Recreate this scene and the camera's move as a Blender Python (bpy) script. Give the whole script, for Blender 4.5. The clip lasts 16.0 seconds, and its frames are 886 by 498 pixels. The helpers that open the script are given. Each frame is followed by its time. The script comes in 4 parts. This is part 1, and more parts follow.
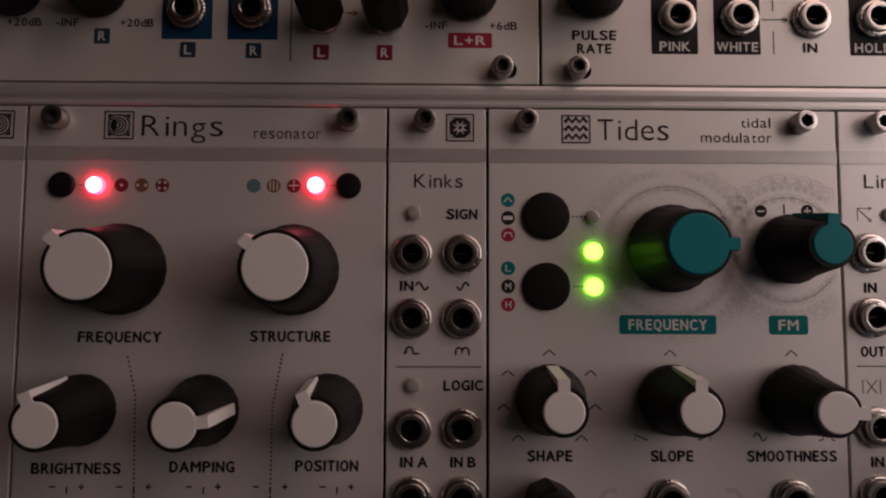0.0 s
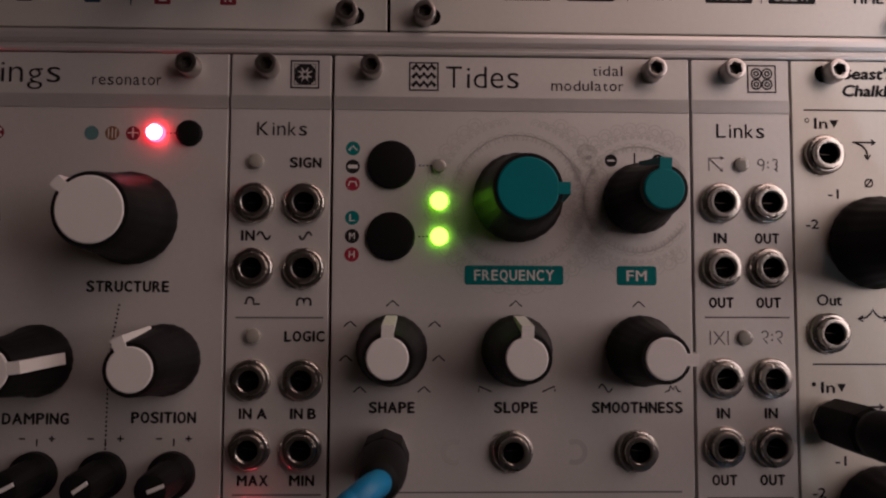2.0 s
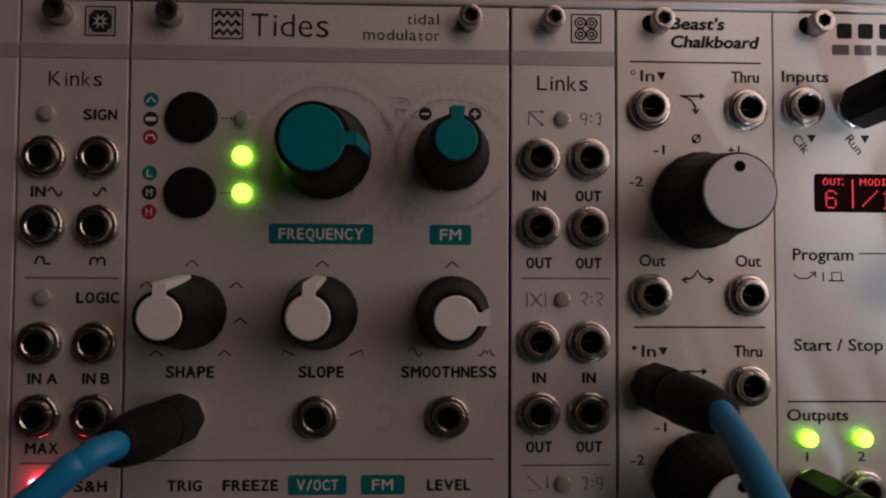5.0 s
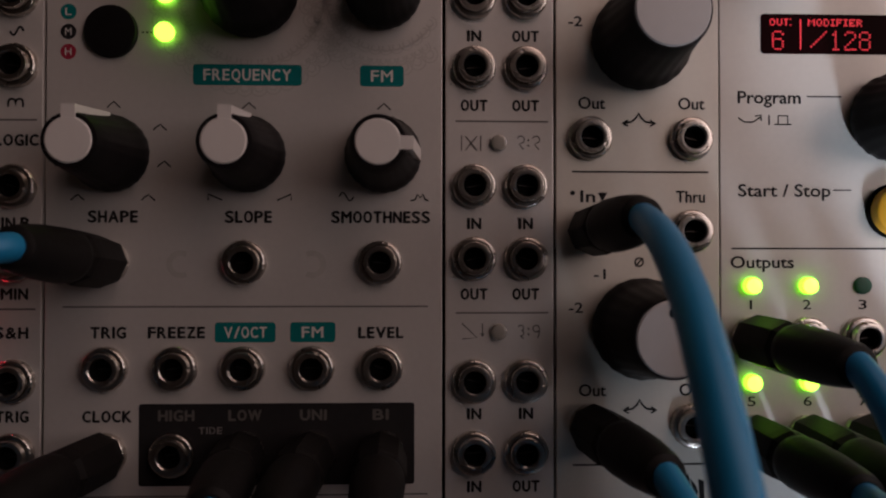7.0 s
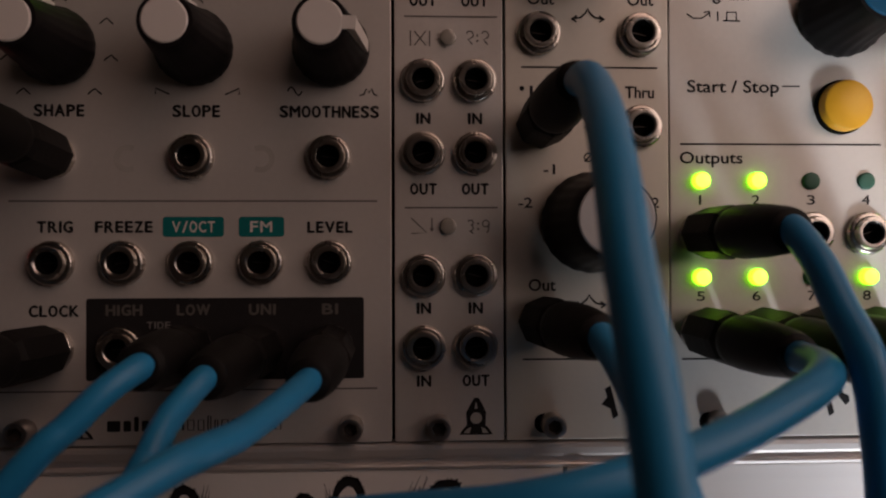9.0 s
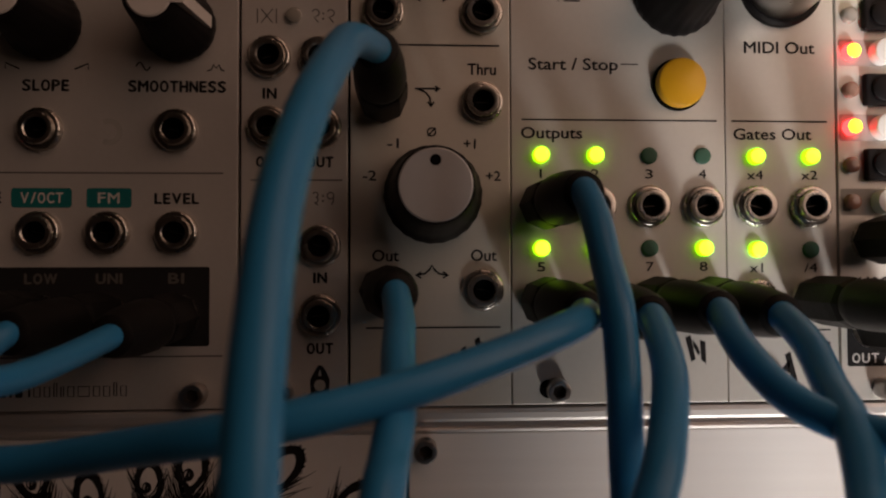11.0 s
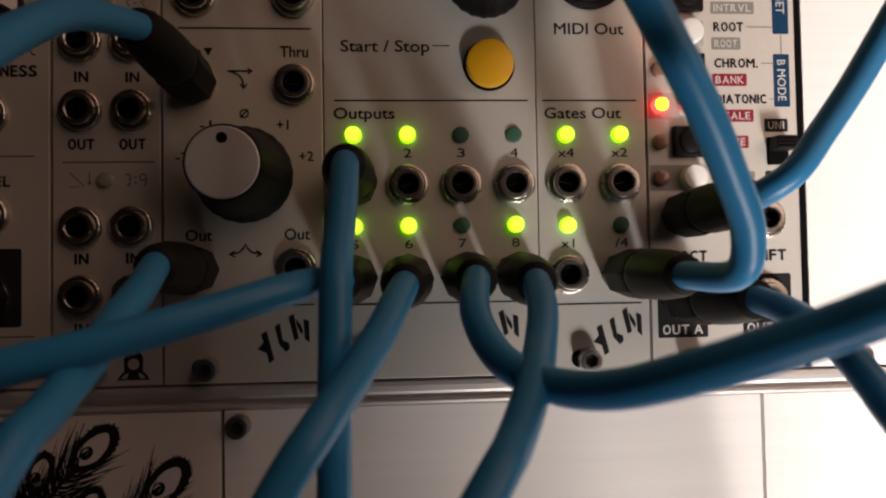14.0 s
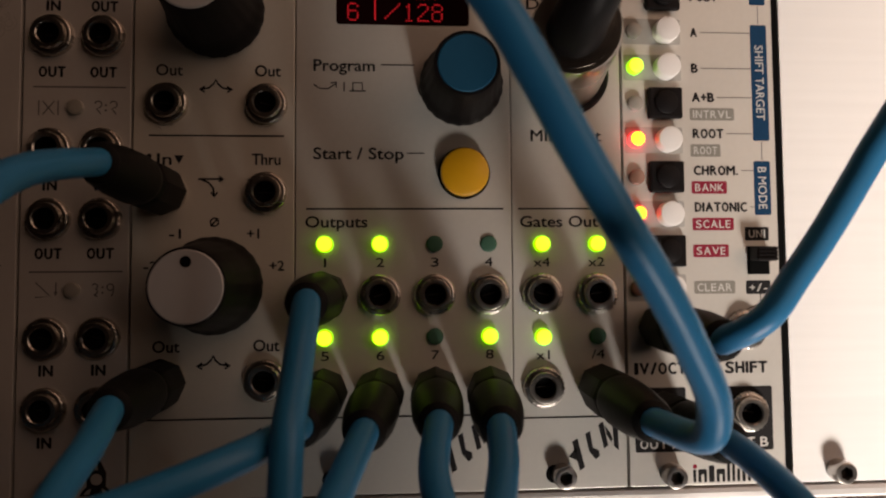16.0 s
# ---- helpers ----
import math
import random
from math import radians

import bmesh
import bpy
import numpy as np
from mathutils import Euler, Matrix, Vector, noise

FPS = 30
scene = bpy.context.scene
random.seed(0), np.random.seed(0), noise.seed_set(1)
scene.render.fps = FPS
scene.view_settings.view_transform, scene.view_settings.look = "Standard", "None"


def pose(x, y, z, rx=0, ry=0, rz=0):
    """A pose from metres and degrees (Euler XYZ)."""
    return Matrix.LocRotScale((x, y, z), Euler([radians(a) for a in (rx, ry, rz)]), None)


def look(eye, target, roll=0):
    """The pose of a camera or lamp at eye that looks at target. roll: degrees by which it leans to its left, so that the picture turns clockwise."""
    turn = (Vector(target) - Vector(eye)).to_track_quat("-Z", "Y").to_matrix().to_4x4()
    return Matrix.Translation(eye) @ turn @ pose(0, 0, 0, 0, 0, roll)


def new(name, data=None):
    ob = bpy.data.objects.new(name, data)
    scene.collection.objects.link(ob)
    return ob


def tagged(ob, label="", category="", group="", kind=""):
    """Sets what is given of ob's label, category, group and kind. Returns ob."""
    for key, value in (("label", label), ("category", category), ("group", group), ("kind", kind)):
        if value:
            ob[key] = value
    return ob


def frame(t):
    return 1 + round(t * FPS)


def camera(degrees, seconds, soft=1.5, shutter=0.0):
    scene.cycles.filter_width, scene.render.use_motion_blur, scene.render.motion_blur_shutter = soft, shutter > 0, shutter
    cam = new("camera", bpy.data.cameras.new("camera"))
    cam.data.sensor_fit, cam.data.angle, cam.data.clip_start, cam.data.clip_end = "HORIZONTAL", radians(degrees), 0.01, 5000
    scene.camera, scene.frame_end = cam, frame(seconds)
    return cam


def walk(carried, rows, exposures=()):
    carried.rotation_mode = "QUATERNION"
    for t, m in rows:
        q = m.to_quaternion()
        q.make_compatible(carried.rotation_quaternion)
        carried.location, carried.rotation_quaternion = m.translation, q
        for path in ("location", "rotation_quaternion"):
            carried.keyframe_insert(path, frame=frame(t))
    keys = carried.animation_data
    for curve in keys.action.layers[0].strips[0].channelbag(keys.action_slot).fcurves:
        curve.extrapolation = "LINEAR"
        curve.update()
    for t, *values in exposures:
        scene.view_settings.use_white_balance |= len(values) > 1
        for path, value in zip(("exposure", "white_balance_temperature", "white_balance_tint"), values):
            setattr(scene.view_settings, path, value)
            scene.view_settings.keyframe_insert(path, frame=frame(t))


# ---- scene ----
cam = camera(70.89, 16.0, 2.1)
cam.data.dof.use_dof = True          # a phone lens close up: near cables go soft
cam.data.dof.focus_distance = 0.118
cam.data.dof.aperture_fstop = 22
PATH = [
    (0, (-0.01043, -0.12394, 0.25673), (-0.00901, -0.00421, 0.26471), 0.21),
    (0.5, (-0.00243, -0.1232, 0.25452), (-0.00067, -0.00345, 0.26202), -0.01),
    (1, (0.00607, -0.12275, 0.2522), (0.00842, -0.00299, 0.25951), -0.17),
    (1.5, (0.01348, -0.12215, 0.25111), (0.01606, -0.00237, 0.25777), -0.18),
    (2, (0.01926, -0.12169, 0.24878), (0.02181, -0.00189, 0.25507), 0.25),
    (2.5, (0.02526, -0.12108, 0.24754), (0.02773, -0.00127, 0.25379), 0.50),
    (3, (0.0317, -0.11984, 0.24694), (0.03429, -1e-05, 0.25262), 0.42),
    (3.5, (0.03758, -0.11997, 0.24625), (0.04087, -0.00015, 0.25192), 0.42),
    (4, (0.04497, -0.1191, 0.24573), (0.04882, 0.00072, 0.25099), 0.41),
    (4.2, (0.04779, -0.1187, 0.2459), (0.05131, 0.00114, 0.25104), 0.42),
    (6.3, (0.06486, -0.1132, 0.2281), (0.06901, 0.00672, 0.23002), 0.02),
    (6.5, (0.06694, -0.11292, 0.22435), (0.07072, 0.007, 0.22689), -0.07),
    (7, (0.06774, -0.11269, 0.21729), (0.07126, 0.00725, 0.21886), 0.03),
    (7.5, (0.06934, -0.11157, 0.21137), (0.07224, 0.00839, 0.21221), 0.08),
    (8, (0.07058, -0.11175, 0.2054), (0.07371, 0.00821, 0.20618), 0.14),
    (8.2, (0.07157, -0.11178, 0.20302), (0.075, 0.00816, 0.20416), 0.08),
    (10.3, (0.09238, -0.11569, 0.19328), (0.09745, 0.00419, 0.19482), -0.33),
    (10.5, (0.09659, -0.11613, 0.19174), (0.10104, 0.00375, 0.19467), -0.27),
    (11, (0.10346, -0.11679, 0.19155), (0.10914, 0.00304, 0.19438), -0.17),
    (11.5, (0.10992, -0.11696, 0.19271), (0.11646, 0.00285, 0.19405), 0.05),
    (12, (0.11466, -0.11653, 0.19032), (0.12147, 0.00325, 0.19304), -0.23),
    (12.5, (0.12005, -0.11738, 0.1884), (0.12598, 0.00242, 0.19197), -0.39),
    (13, (0.12611, -0.1187, 0.18738), (0.13301, 0.00107, 0.19012), -0.71),
    (13.5, (0.13102, -0.11951, 0.18651), (0.1381, 0.00024, 0.18959), -0.93),
    (14, (0.13686, -0.12079, 0.18662), (0.14456, -0.00108, 0.18979), -0.99),
    (14.5, (0.14225, -0.12138, 0.18827), (0.15027, -0.00171, 0.19216), -0.90),
    (15, (0.14383, -0.12191, 0.19457), (0.15166, -0.00222, 0.19822), -0.72),
    (15.5, (0.14329, -0.1206, 0.19982), (0.15061, -0.00093, 0.20497), -0.60),
    (16, (0.14299, -0.1196, 0.20549), (0.15012, 6e-05, 0.21112), -0.44),
]
walk(cam, [(t, look(eye, target, roll)) for t, eye, target, roll in PATH], exposures=[(0, 1.44, 5350, 9), (4, 1.2, 5400, 9), (6.5, 0.9, 5500, 10), (8, 1.0, 5600, 11), (11, 0.26, 7000, 15), (14, 0.12, 7000, 15), (16, -0.18, 7400, 15)])

Z0 = 0.165          # height of the middle row's lower edge
# ---- light ----
world = bpy.data.worlds.new("world")
scene.world = world
world.use_nodes = True
world.node_tree.nodes["Background"].inputs[0].default_value = (0.55, 0.5, 0.5, 1)
world.node_tree.nodes["Background"].inputs[1].default_value = 0.004


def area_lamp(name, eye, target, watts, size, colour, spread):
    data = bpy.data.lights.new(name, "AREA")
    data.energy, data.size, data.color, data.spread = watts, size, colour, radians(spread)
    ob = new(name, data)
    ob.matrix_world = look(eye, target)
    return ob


area_lamp("desk_lamp", (0.335, -0.285, -0.215), (0.29, 0, 0.162), 0.27, 0.10, (1.0, 0.985, 0.97), 35)
# two unseen fills, added to lift the panels; no window is built
area_lamp("upper_fill", (0.33, -0.28, 0.68), (0.1, 0, 0.25), 0.42, 0.4, (1.0, 0.615, 0.45), 180)
area_lamp("side_fill", (0.52, -0.32, 0.37), (0.1, 0, 0.24), 0.56, 0.36, (1.0, 0.72, 0.575), 180)


# ---- materials ----
def material(name, colour, rough=0.5, metal=0.0, grain=0.0, scale=400.0, bump=0.0, stretch=(1, 1, 1), stain=0.0, emit=None, power=0.0, coat=0.0, trans=0.0, spec=0.5):
    m = bpy.data.materials.new(name)
    m.use_nodes = True
    t = m.node_tree
    b = t.nodes["Principled BSDF"]
    b.inputs["Base Color"].default_value = (*colour, 1)
    b.inputs["Roughness"].default_value = rough
    b.inputs["Metallic"].default_value = metal
    b.inputs["Specular IOR Level"].default_value = spec
    b.inputs["Coat Weight"].default_value = coat
    b.inputs["Transmission Weight"].default_value = trans
    if emit:
        b.inputs["Emission Color"].default_value = (*emit, 1)
        b.inputs["Emission Strength"].default_value = power
    if grain or bump or stain:
        co = t.nodes.new("ShaderNodeTexCoord")
        mp = t.nodes.new("ShaderNodeMapping")
        mp.inputs["Scale"].default_value = stretch
        t.links.new(co.outputs["Object"], mp.inputs["Vector"])
        fine = t.nodes.new("ShaderNodeTexNoise")
        fine.inputs["Scale"].default_value, fine.inputs["Detail"].default_value = scale, 5
        t.links.new(mp.outputs[0], fine.inputs["Vector"])
        big = t.nodes.new("ShaderNodeTexNoise")
        big.inputs["Scale"].default_value, big.inputs["Detail"].default_value = 45, 4
        t.links.new(co.outputs["Object"], big.inputs["Vector"])
        add = t.nodes.new("ShaderNodeMath")
        add.operation = "MULTIPLY_ADD"
        t.links.new(fine.outputs["Fac"], add.inputs[0])
        add.inputs[1].default_value = grain
        two = t.nodes.new("ShaderNodeMath")
        two.operation = "MULTIPLY_ADD"
        t.links.new(big.outputs["Fac"], two.inputs[0])
        two.inputs[1].default_value, two.inputs[2].default_value = stain, 1 - (grain + stain) / 2
        t.links.new(two.outputs[0], add.inputs[2])
        mix = t.nodes.new("ShaderNodeVectorMath")
        mix.operation = "SCALE"
        mix.inputs[0].default_value = colour
        t.links.new(add.outputs[0], mix.inputs["Scale"])
        t.links.new(mix.outputs[0], b.inputs["Base Color"])
        rr = t.nodes.new("ShaderNodeMath")
        rr.operation = "MULTIPLY_ADD"
        t.links.new(big.outputs["Fac"], rr.inputs[0])
        rr.inputs[1].default_value, rr.inputs[2].default_value = 0.16, rough - 0.08
        t.links.new(rr.outputs[0], b.inputs["Roughness"])
        if bump:
            bp = t.nodes.new("ShaderNodeBump")
            bp.inputs["Strength"].default_value, bp.inputs["Distance"].default_value = bump, 0.0002
            t.links.new(fine.outputs["Fac"], bp.inputs["Height"])
            t.links.new(bp.outputs[0], b.inputs["Normal"])
    return m


ALU = material("satin_silver_panel", (0.60, 0.575, 0.55), 0.46, 0.35, 0.10, 900, 0.08, stain=0.08)
ALU_W = material("pale_anodised_panel", (0.62, 0.597, 0.555), 0.44, 0.32, 0.08, 900, 0.06, stain=0.07)
# pale panel again, lightened and warmed: light on one module put into its colour
ALU_LIT = material("warm_lit_anodised_panel", (0.665, 0.632, 0.565), 0.44, 0.3, 0.08, 900, 0.06, stain=0.07)
ALU_B = material("brushed_blank_panel", (0.90, 0.885, 0.87), 0.40, 0.05, 0.12, 500, 0.08, (0.03, 1, 1), stain=0.06)
PAPER = material("white_lacquered_panel", (0.80, 0.765, 0.735), 0.42, 0, 0.06, 700, 0.04, stain=0.06)
RAIL = material("extruded_rail_aluminium", (0.66, 0.63, 0.61), 0.40, 0.55, 0.15, 300, 0.08, (0.02, 1, 1), stain=0.1)
BAND = material("grey_band", (0.46, 0.44, 0.425), 0.32, 0.4, 0.12, 500, 0.05, stain=0.15)
STEEL = material("nickel", (0.50, 0.47, 0.435), 0.27, 1.0, 0.2, 900, 0.1, stain=0.25)
STEEL_D = material("worn_steel", (0.42, 0.39, 0.37), 0.28, 1.0, 0.3, 900, 0.15, stain=0.3)
# dull steel of the jack contacts; also stands for shaded screw recesses
CONTACT = material("dull_and_shaded_steel", (0.065, 0.058, 0.054), 0.5, 1.0, 0.3, 900, stain=0.3)
# for black parts, and for the shade of holes and gaps, painted near-black
DARK = material("black_and_hole_shade", (0.004, 0.004, 0.004), 0.8, spec=0.05)
INK = material("black_print", (0.018, 0.017, 0.018), 0.7, 0, 0.3, 700, stain=0.2, spec=0.12)
INK_G = material("grey_print", (0.17, 0.16, 0.155), 0.7, 0, 0.2, 700, stain=0.2, spec=0.12)
LACE = material("pale_lace_print", (0.525, 0.503, 0.478), 0.6, 0.2, 0.2, 700, stain=0.2, spec=0.12)
FAINT = material("pale_print", (0.485, 0.465, 0.44), 0.6, 0.2, 0.2, 700, stain=0.2, spec=0.12)
WHITE = material("white_print", (0.62, 0.60, 0.57), 0.7, 0, 0.15, 700, stain=0.1, spec=0.12)
TEAL = material("teal_print", (0.010, 0.150, 0.150), 0.7, 0, 0.2, 700, stain=0.15, spec=0.12)
RED = material("red_print", (0.27, 0.022, 0.045), 0.7, 0, 0.2, 700, stain=0.15, spec=0.12)
NAVY = material("blue_print", (0.008, 0.043, 0.10), 0.7, 0, 0.2, 700, stain=0.15, spec=0.12)
GREYBOX = material("warm_grey_print", (0.26, 0.245, 0.215), 0.7, 0, 0.2, 700, stain=0.15, spec=0.12)
SILVER_INK = material("dim_silver_print", (0.10, 0.094, 0.086), 0.7, 0, 0.2, 700, stain=0.15, spec=0.12)
SLATE = material("slate_blue_print", (0.020, 0.045, 0.075), 0.7, 0, 0.2, 700, stain=0.15, spec=0.12)
MAROON = material("maroon_print", (0.16, 0.018, 0.030), 0.7, 0, 0.2, 700, stain=0.15, spec=0.12)
HAZEL = material("hazel_print", (0.17, 0.085, 0.04), 0.7, 0, 0.2, 700, stain=0.15, spec=0.12)
GREYPALE = material("pale_grey_print", (0.40, 0.385, 0.36), 0.7, 0, 0.2, 700, stain=0.15, spec=0.12)
MIST = material("grey_teal_print", (0.095, 0.175, 0.185), 0.7, 0, 0.2, 700, stain=0.15, spec=0.12)
RUBBER = material("black_knob_rubber", (0.0075, 0.0065, 0.0072), 0.5, 0, 0.4, 600, 0.1, stain=0.3, spec=0.14)
CAPW = material("white_cap", (0.66, 0.63, 0.61), 0.45, 0, 0.06, 500, 0.04, stain=0.06)
CAPT = material("teal_cap", (0.005, 0.165, 0.185), 0.55, 0, 0.08, 500, 0.04, stain=0.08, spec=0.2)
CAPG = material("grey_cap", (0.44, 0.43, 0.43), 0.45, 0.2, 0.08, 500, 0.04, stain=0.08)
CAPB = material("blue_cap", (0.008, 0.085, 0.165), 0.55, 0, 0.08, 500, 0.04, stain=0.08, spec=0.2)
YELLOW = material("yellow_plastic", (0.72, 0.36, 0.012), 0.38, 0, 0.08, 500, 0.03, stain=0.08)
BUTTON = material("white_button", (0.86, 0.83, 0.81), 0.35, 0, 0.05, 500, 0.03, stain=0.05)
PLUG = material("black_plug_rubber", (0.0068, 0.006, 0.006), 0.55, 0, 0.4, 500, 0.25, stain=0.35, spec=0.13)
CABLE = material("blue_cable_jacket", (0.019, 0.185, 0.385), 0.40, 0, 0.10, 300, 0.06, stain=0.2, spec=0.32)
CORD = material("dark_grey_cord", (0.045, 0.037, 0.033), 0.45, 0, 0.3, 300, 0.1, stain=0.3)
SCREEN = material("dark_red_screen", (0.010, 0.0015, 0.002), 0.5, 0, 0.2, 300, stain=0.2, spec=0.02)
GLOW_T = material("red_screen_dots", (0.5, 0.02, 0.03), 0.4, emit=(1.0, 0.02, 0.035), power=0.38)
LED_G = material("lit_green_led", (0.2, 0.7, 0.05), 0.25, emit=(0.36, 1.0, 0.01), power=1.5)
LED_GH = material("bright_green_led", (0.2, 0.7, 0.05), 0.25, emit=(0.40, 1.0, 0.015), power=3.0)
LED_R = material("lit_red_led", (0.35, 0.03, 0.02), 0.25, emit=(1.0, 0.03, 0.03), power=6.0)
LED_RD = material("lit_deep_red_led", (0.8, 0.08, 0.08), 0.25, emit=(1.0, 0.012, 0.025), power=8.0)
CORE_R = material("red_led_core", (0.5, 0.2, 0.05), 0.3, emit=(1.0, 0.085, 0.15), power=8.0)
CORE_G = material("green_led_core", (0.4, 0.7, 0.1), 0.3, emit=(0.55, 1.0, 0.03), power=2.4)
CORE_D = material("deep_red_led_core", (0.8, 0.4, 0.4), 0.3, emit=(1.0, 0.42, 0.45), power=4.0)
CORES = {LED_R: CORE_R, LED_G: CORE_G, LED_RD: CORE_D}
LED_OG = material("unlit_green_led", (0.045, 0.125, 0.085), 0.5, 0, 0.2, 300, stain=0.2, spec=0.3)
LED_OR = material("unlit_red_led", (0.30, 0.16, 0.12), 0.22, 0, 0.2, 300, stain=0.2, coat=0.5)
LED_O = material("unlit_clear_led", (0.30, 0.28, 0.25), 0.18, 0, 0.3, 400, stain=0.3, coat=0.6)
WALL = material("room_wall_paint", (0.42, 0.38, 0.35), 0.9, 0, 0.05, 20, stain=0.08)
CASE = material("dark_case", (0.006, 0.006, 0.006), 0.7, 0, 0.2, 100, stain=0.2, spec=0.1)


# ---- mesh helpers ----
def link(name, mesh, parent, mat=None, label=""):
    ob = new(name, mesh)
    if mat and not mesh.materials:
        mesh.materials.append(mat)
    ob.parent = parent
    if label:
        ob["label"] = label
    return ob


def to_mesh(bm, name, smooth=False):
    me = bpy.data.meshes.new(name)
    bmesh.ops.recalc_face_normals(bm, faces=bm.faces)
    for f in bm.faces:
        f.smooth = smooth
    bm.to_mesh(me)
    bm.free()
    if smooth:
        me.set_sharp_from_angle(angle=radians(35))
    return me


def part(name, bm, mat, parent, label="", smooth=False):
    return link(name, to_mesh(bm, name, smooth), parent, mat, label)


def box(bm, x0, x1, y0, y1, z0, z1, bevel=0.0):
    geo = bmesh.ops.create_cube(bm, size=1)["verts"]
    for v in geo:
        v.co = ((x0 + x1) / 2 + v.co.x * (x1 - x0), (y0 + y1) / 2 + v.co.y * (y1 - y0), (z0 + z1) / 2 + v.co.z * (z1 - z0))
    if bevel:
        edges = list({e for v in geo for e in v.link_edges})
        bmesh.ops.bevel(bm, geom=edges, offset=bevel, segments=2, affect="EDGES", profile=0.6)
    return bm


def lathe(bm, profile, n=40, wobble=None, close=True):
    """A turned form round the axis that points out of the panel; profile rows are radius and height in mm."""
    rings = []
    for k, (r, h) in enumerate(profile):
        ring = []
        for i in range(n):
            a = 2 * math.pi * i / n
            rr = r * (wobble(a, k) if wobble else 1)
            ring.append(bm.verts.new((rr * math.cos(a) / 1000, -h / 1000, rr * math.sin(a) / 1000)))
        rings.append(ring)
    for a, b in zip(rings, rings[1:]):
        for i in range(n):
            bm.faces.new((a[i], a[(i + 1) % n], b[(i + 1) % n], b[i]))
    if close:
        bm.faces.new(rings[-1])
    return bm


# ---- modules: local drawing state ----
here = {"thing": None, "u": 0.0, "v": 0.0, "cache": {}}


def begin(label, u0, u1, v0, v1, mat, category="synth module", gap=0.22):
    e = new("synth_module")
    e.location = (u0 / 1000, 0, Z0 + v0 / 1000)
    tagged(e, label, category, "modules in the rack")
    here.update(thing=e, u=u0, v=v0)
    w, t = (u1 - u0) / 1000, (v1 - v0) / 1000
    part("front_panel", box(bmesh.new(), gap / 1000, w - gap / 1000, 0, 0.002, 0, t, 0.00018), mat, e)
    return e


def put(ob, u, v, h=0.0, turn=0.0):
    ob.location = ((u - here["u"]) / 1000, -h / 1000, (v - here["v"]) / 1000)
    ob.rotation_euler = (0, radians(turn), 0)
    return ob


def shared(key, make):
    if key not in here["cache"]:
        here["cache"][key] = make()
    return here["cache"][key]


def text_mesh(body, thin=0.0):
    data = bpy.data.curves.new("lettering", "FONT")
    data.body, data.align_x, data.resolution_u, data.offset = body, "LEFT", 3, -thin
    ob = bpy.data.objects.new("lettering", data)
    scene.collection.objects.link(ob)
    bpy.context.view_layer.update()
    me = bpy.data.meshes.new_from_object(ob.evaluated_get(bpy.context.evaluated_depsgraph_get()))
    bpy.data.objects.remove(ob)
    bpy.data.curves.remove(data)
    return me


CAP = 0.0
# widths of narrow drawn letters, in cap heights
WIDTHS = dict(zip("ABCDEFGHIKLMNOPQRSTUVWXYZ", (0.80, 0.66, 0.66, 0.67, 0.56, 0.55, 0.68, 0.67, 0.13, 0.72, 0.55, 0.84, 0.69, 0.69, 0.65, 0.72, 0.67, 0.66, 0.66, 0.67, 0.78, 1.05, 0.74, 0.74, 0.62)))
WIDTHS.update(zip("abcdegiklmnorstu", (0.50, 0.54, 0.48, 0.54, 0.54, 0.54, 0.13, 0.50, 0.14, 0.84, 0.50, 0.55, 0.34, 0.48, 0.34, 0.50)))
WIDTHS.update({"1": 0.26, "/": 0.5, "&": 0.75, "-": 0.34, "+": 0.52, ".": 0.13})


def letters(body, thin, narrow):
    """The outline of a line of words, 1 high in capitals; narrow: even, upright letters spaced apart."""
    global CAP
    if not CAP:
        probe = text_mesh("H")
        CAP = max(q.co.y for q in probe.vertices)
        bpy.data.meshes.remove(probe)
    if not narrow:
        me = text_mesh(body, thin)
        for q in me.vertices:
            q.co /= CAP
        return me
    bm, x = bmesh.new(), 0.0
    for c in body:
        if c == " ":
            x += 0.30
            continue
        me = shared(("glyph", c, thin), lambda: text_mesh(c, thin))
        x0, x1 = min(q.co.x for q in me.vertices), max(q.co.x for q in me.vertices)
        w = WIDTHS.get(c, 0.58)
        tall = 1.09 if c in "acemnorsu" else 1.0
        n = len(bm.verts)
        bm.from_mesh(me)
        bm.verts.ensure_lookup_table()
        for q in bm.verts[n:]:
            q.co = (x + (q.co.x - x0) / (x1 - x0) * w, q.co.y / CAP * tall, 0)
        x += w + (0.15 if c.islower() else 0.20)
    me = bpy.data.meshes.new("lettering")
    bm.to_mesh(me)
    bm.free()
    return me


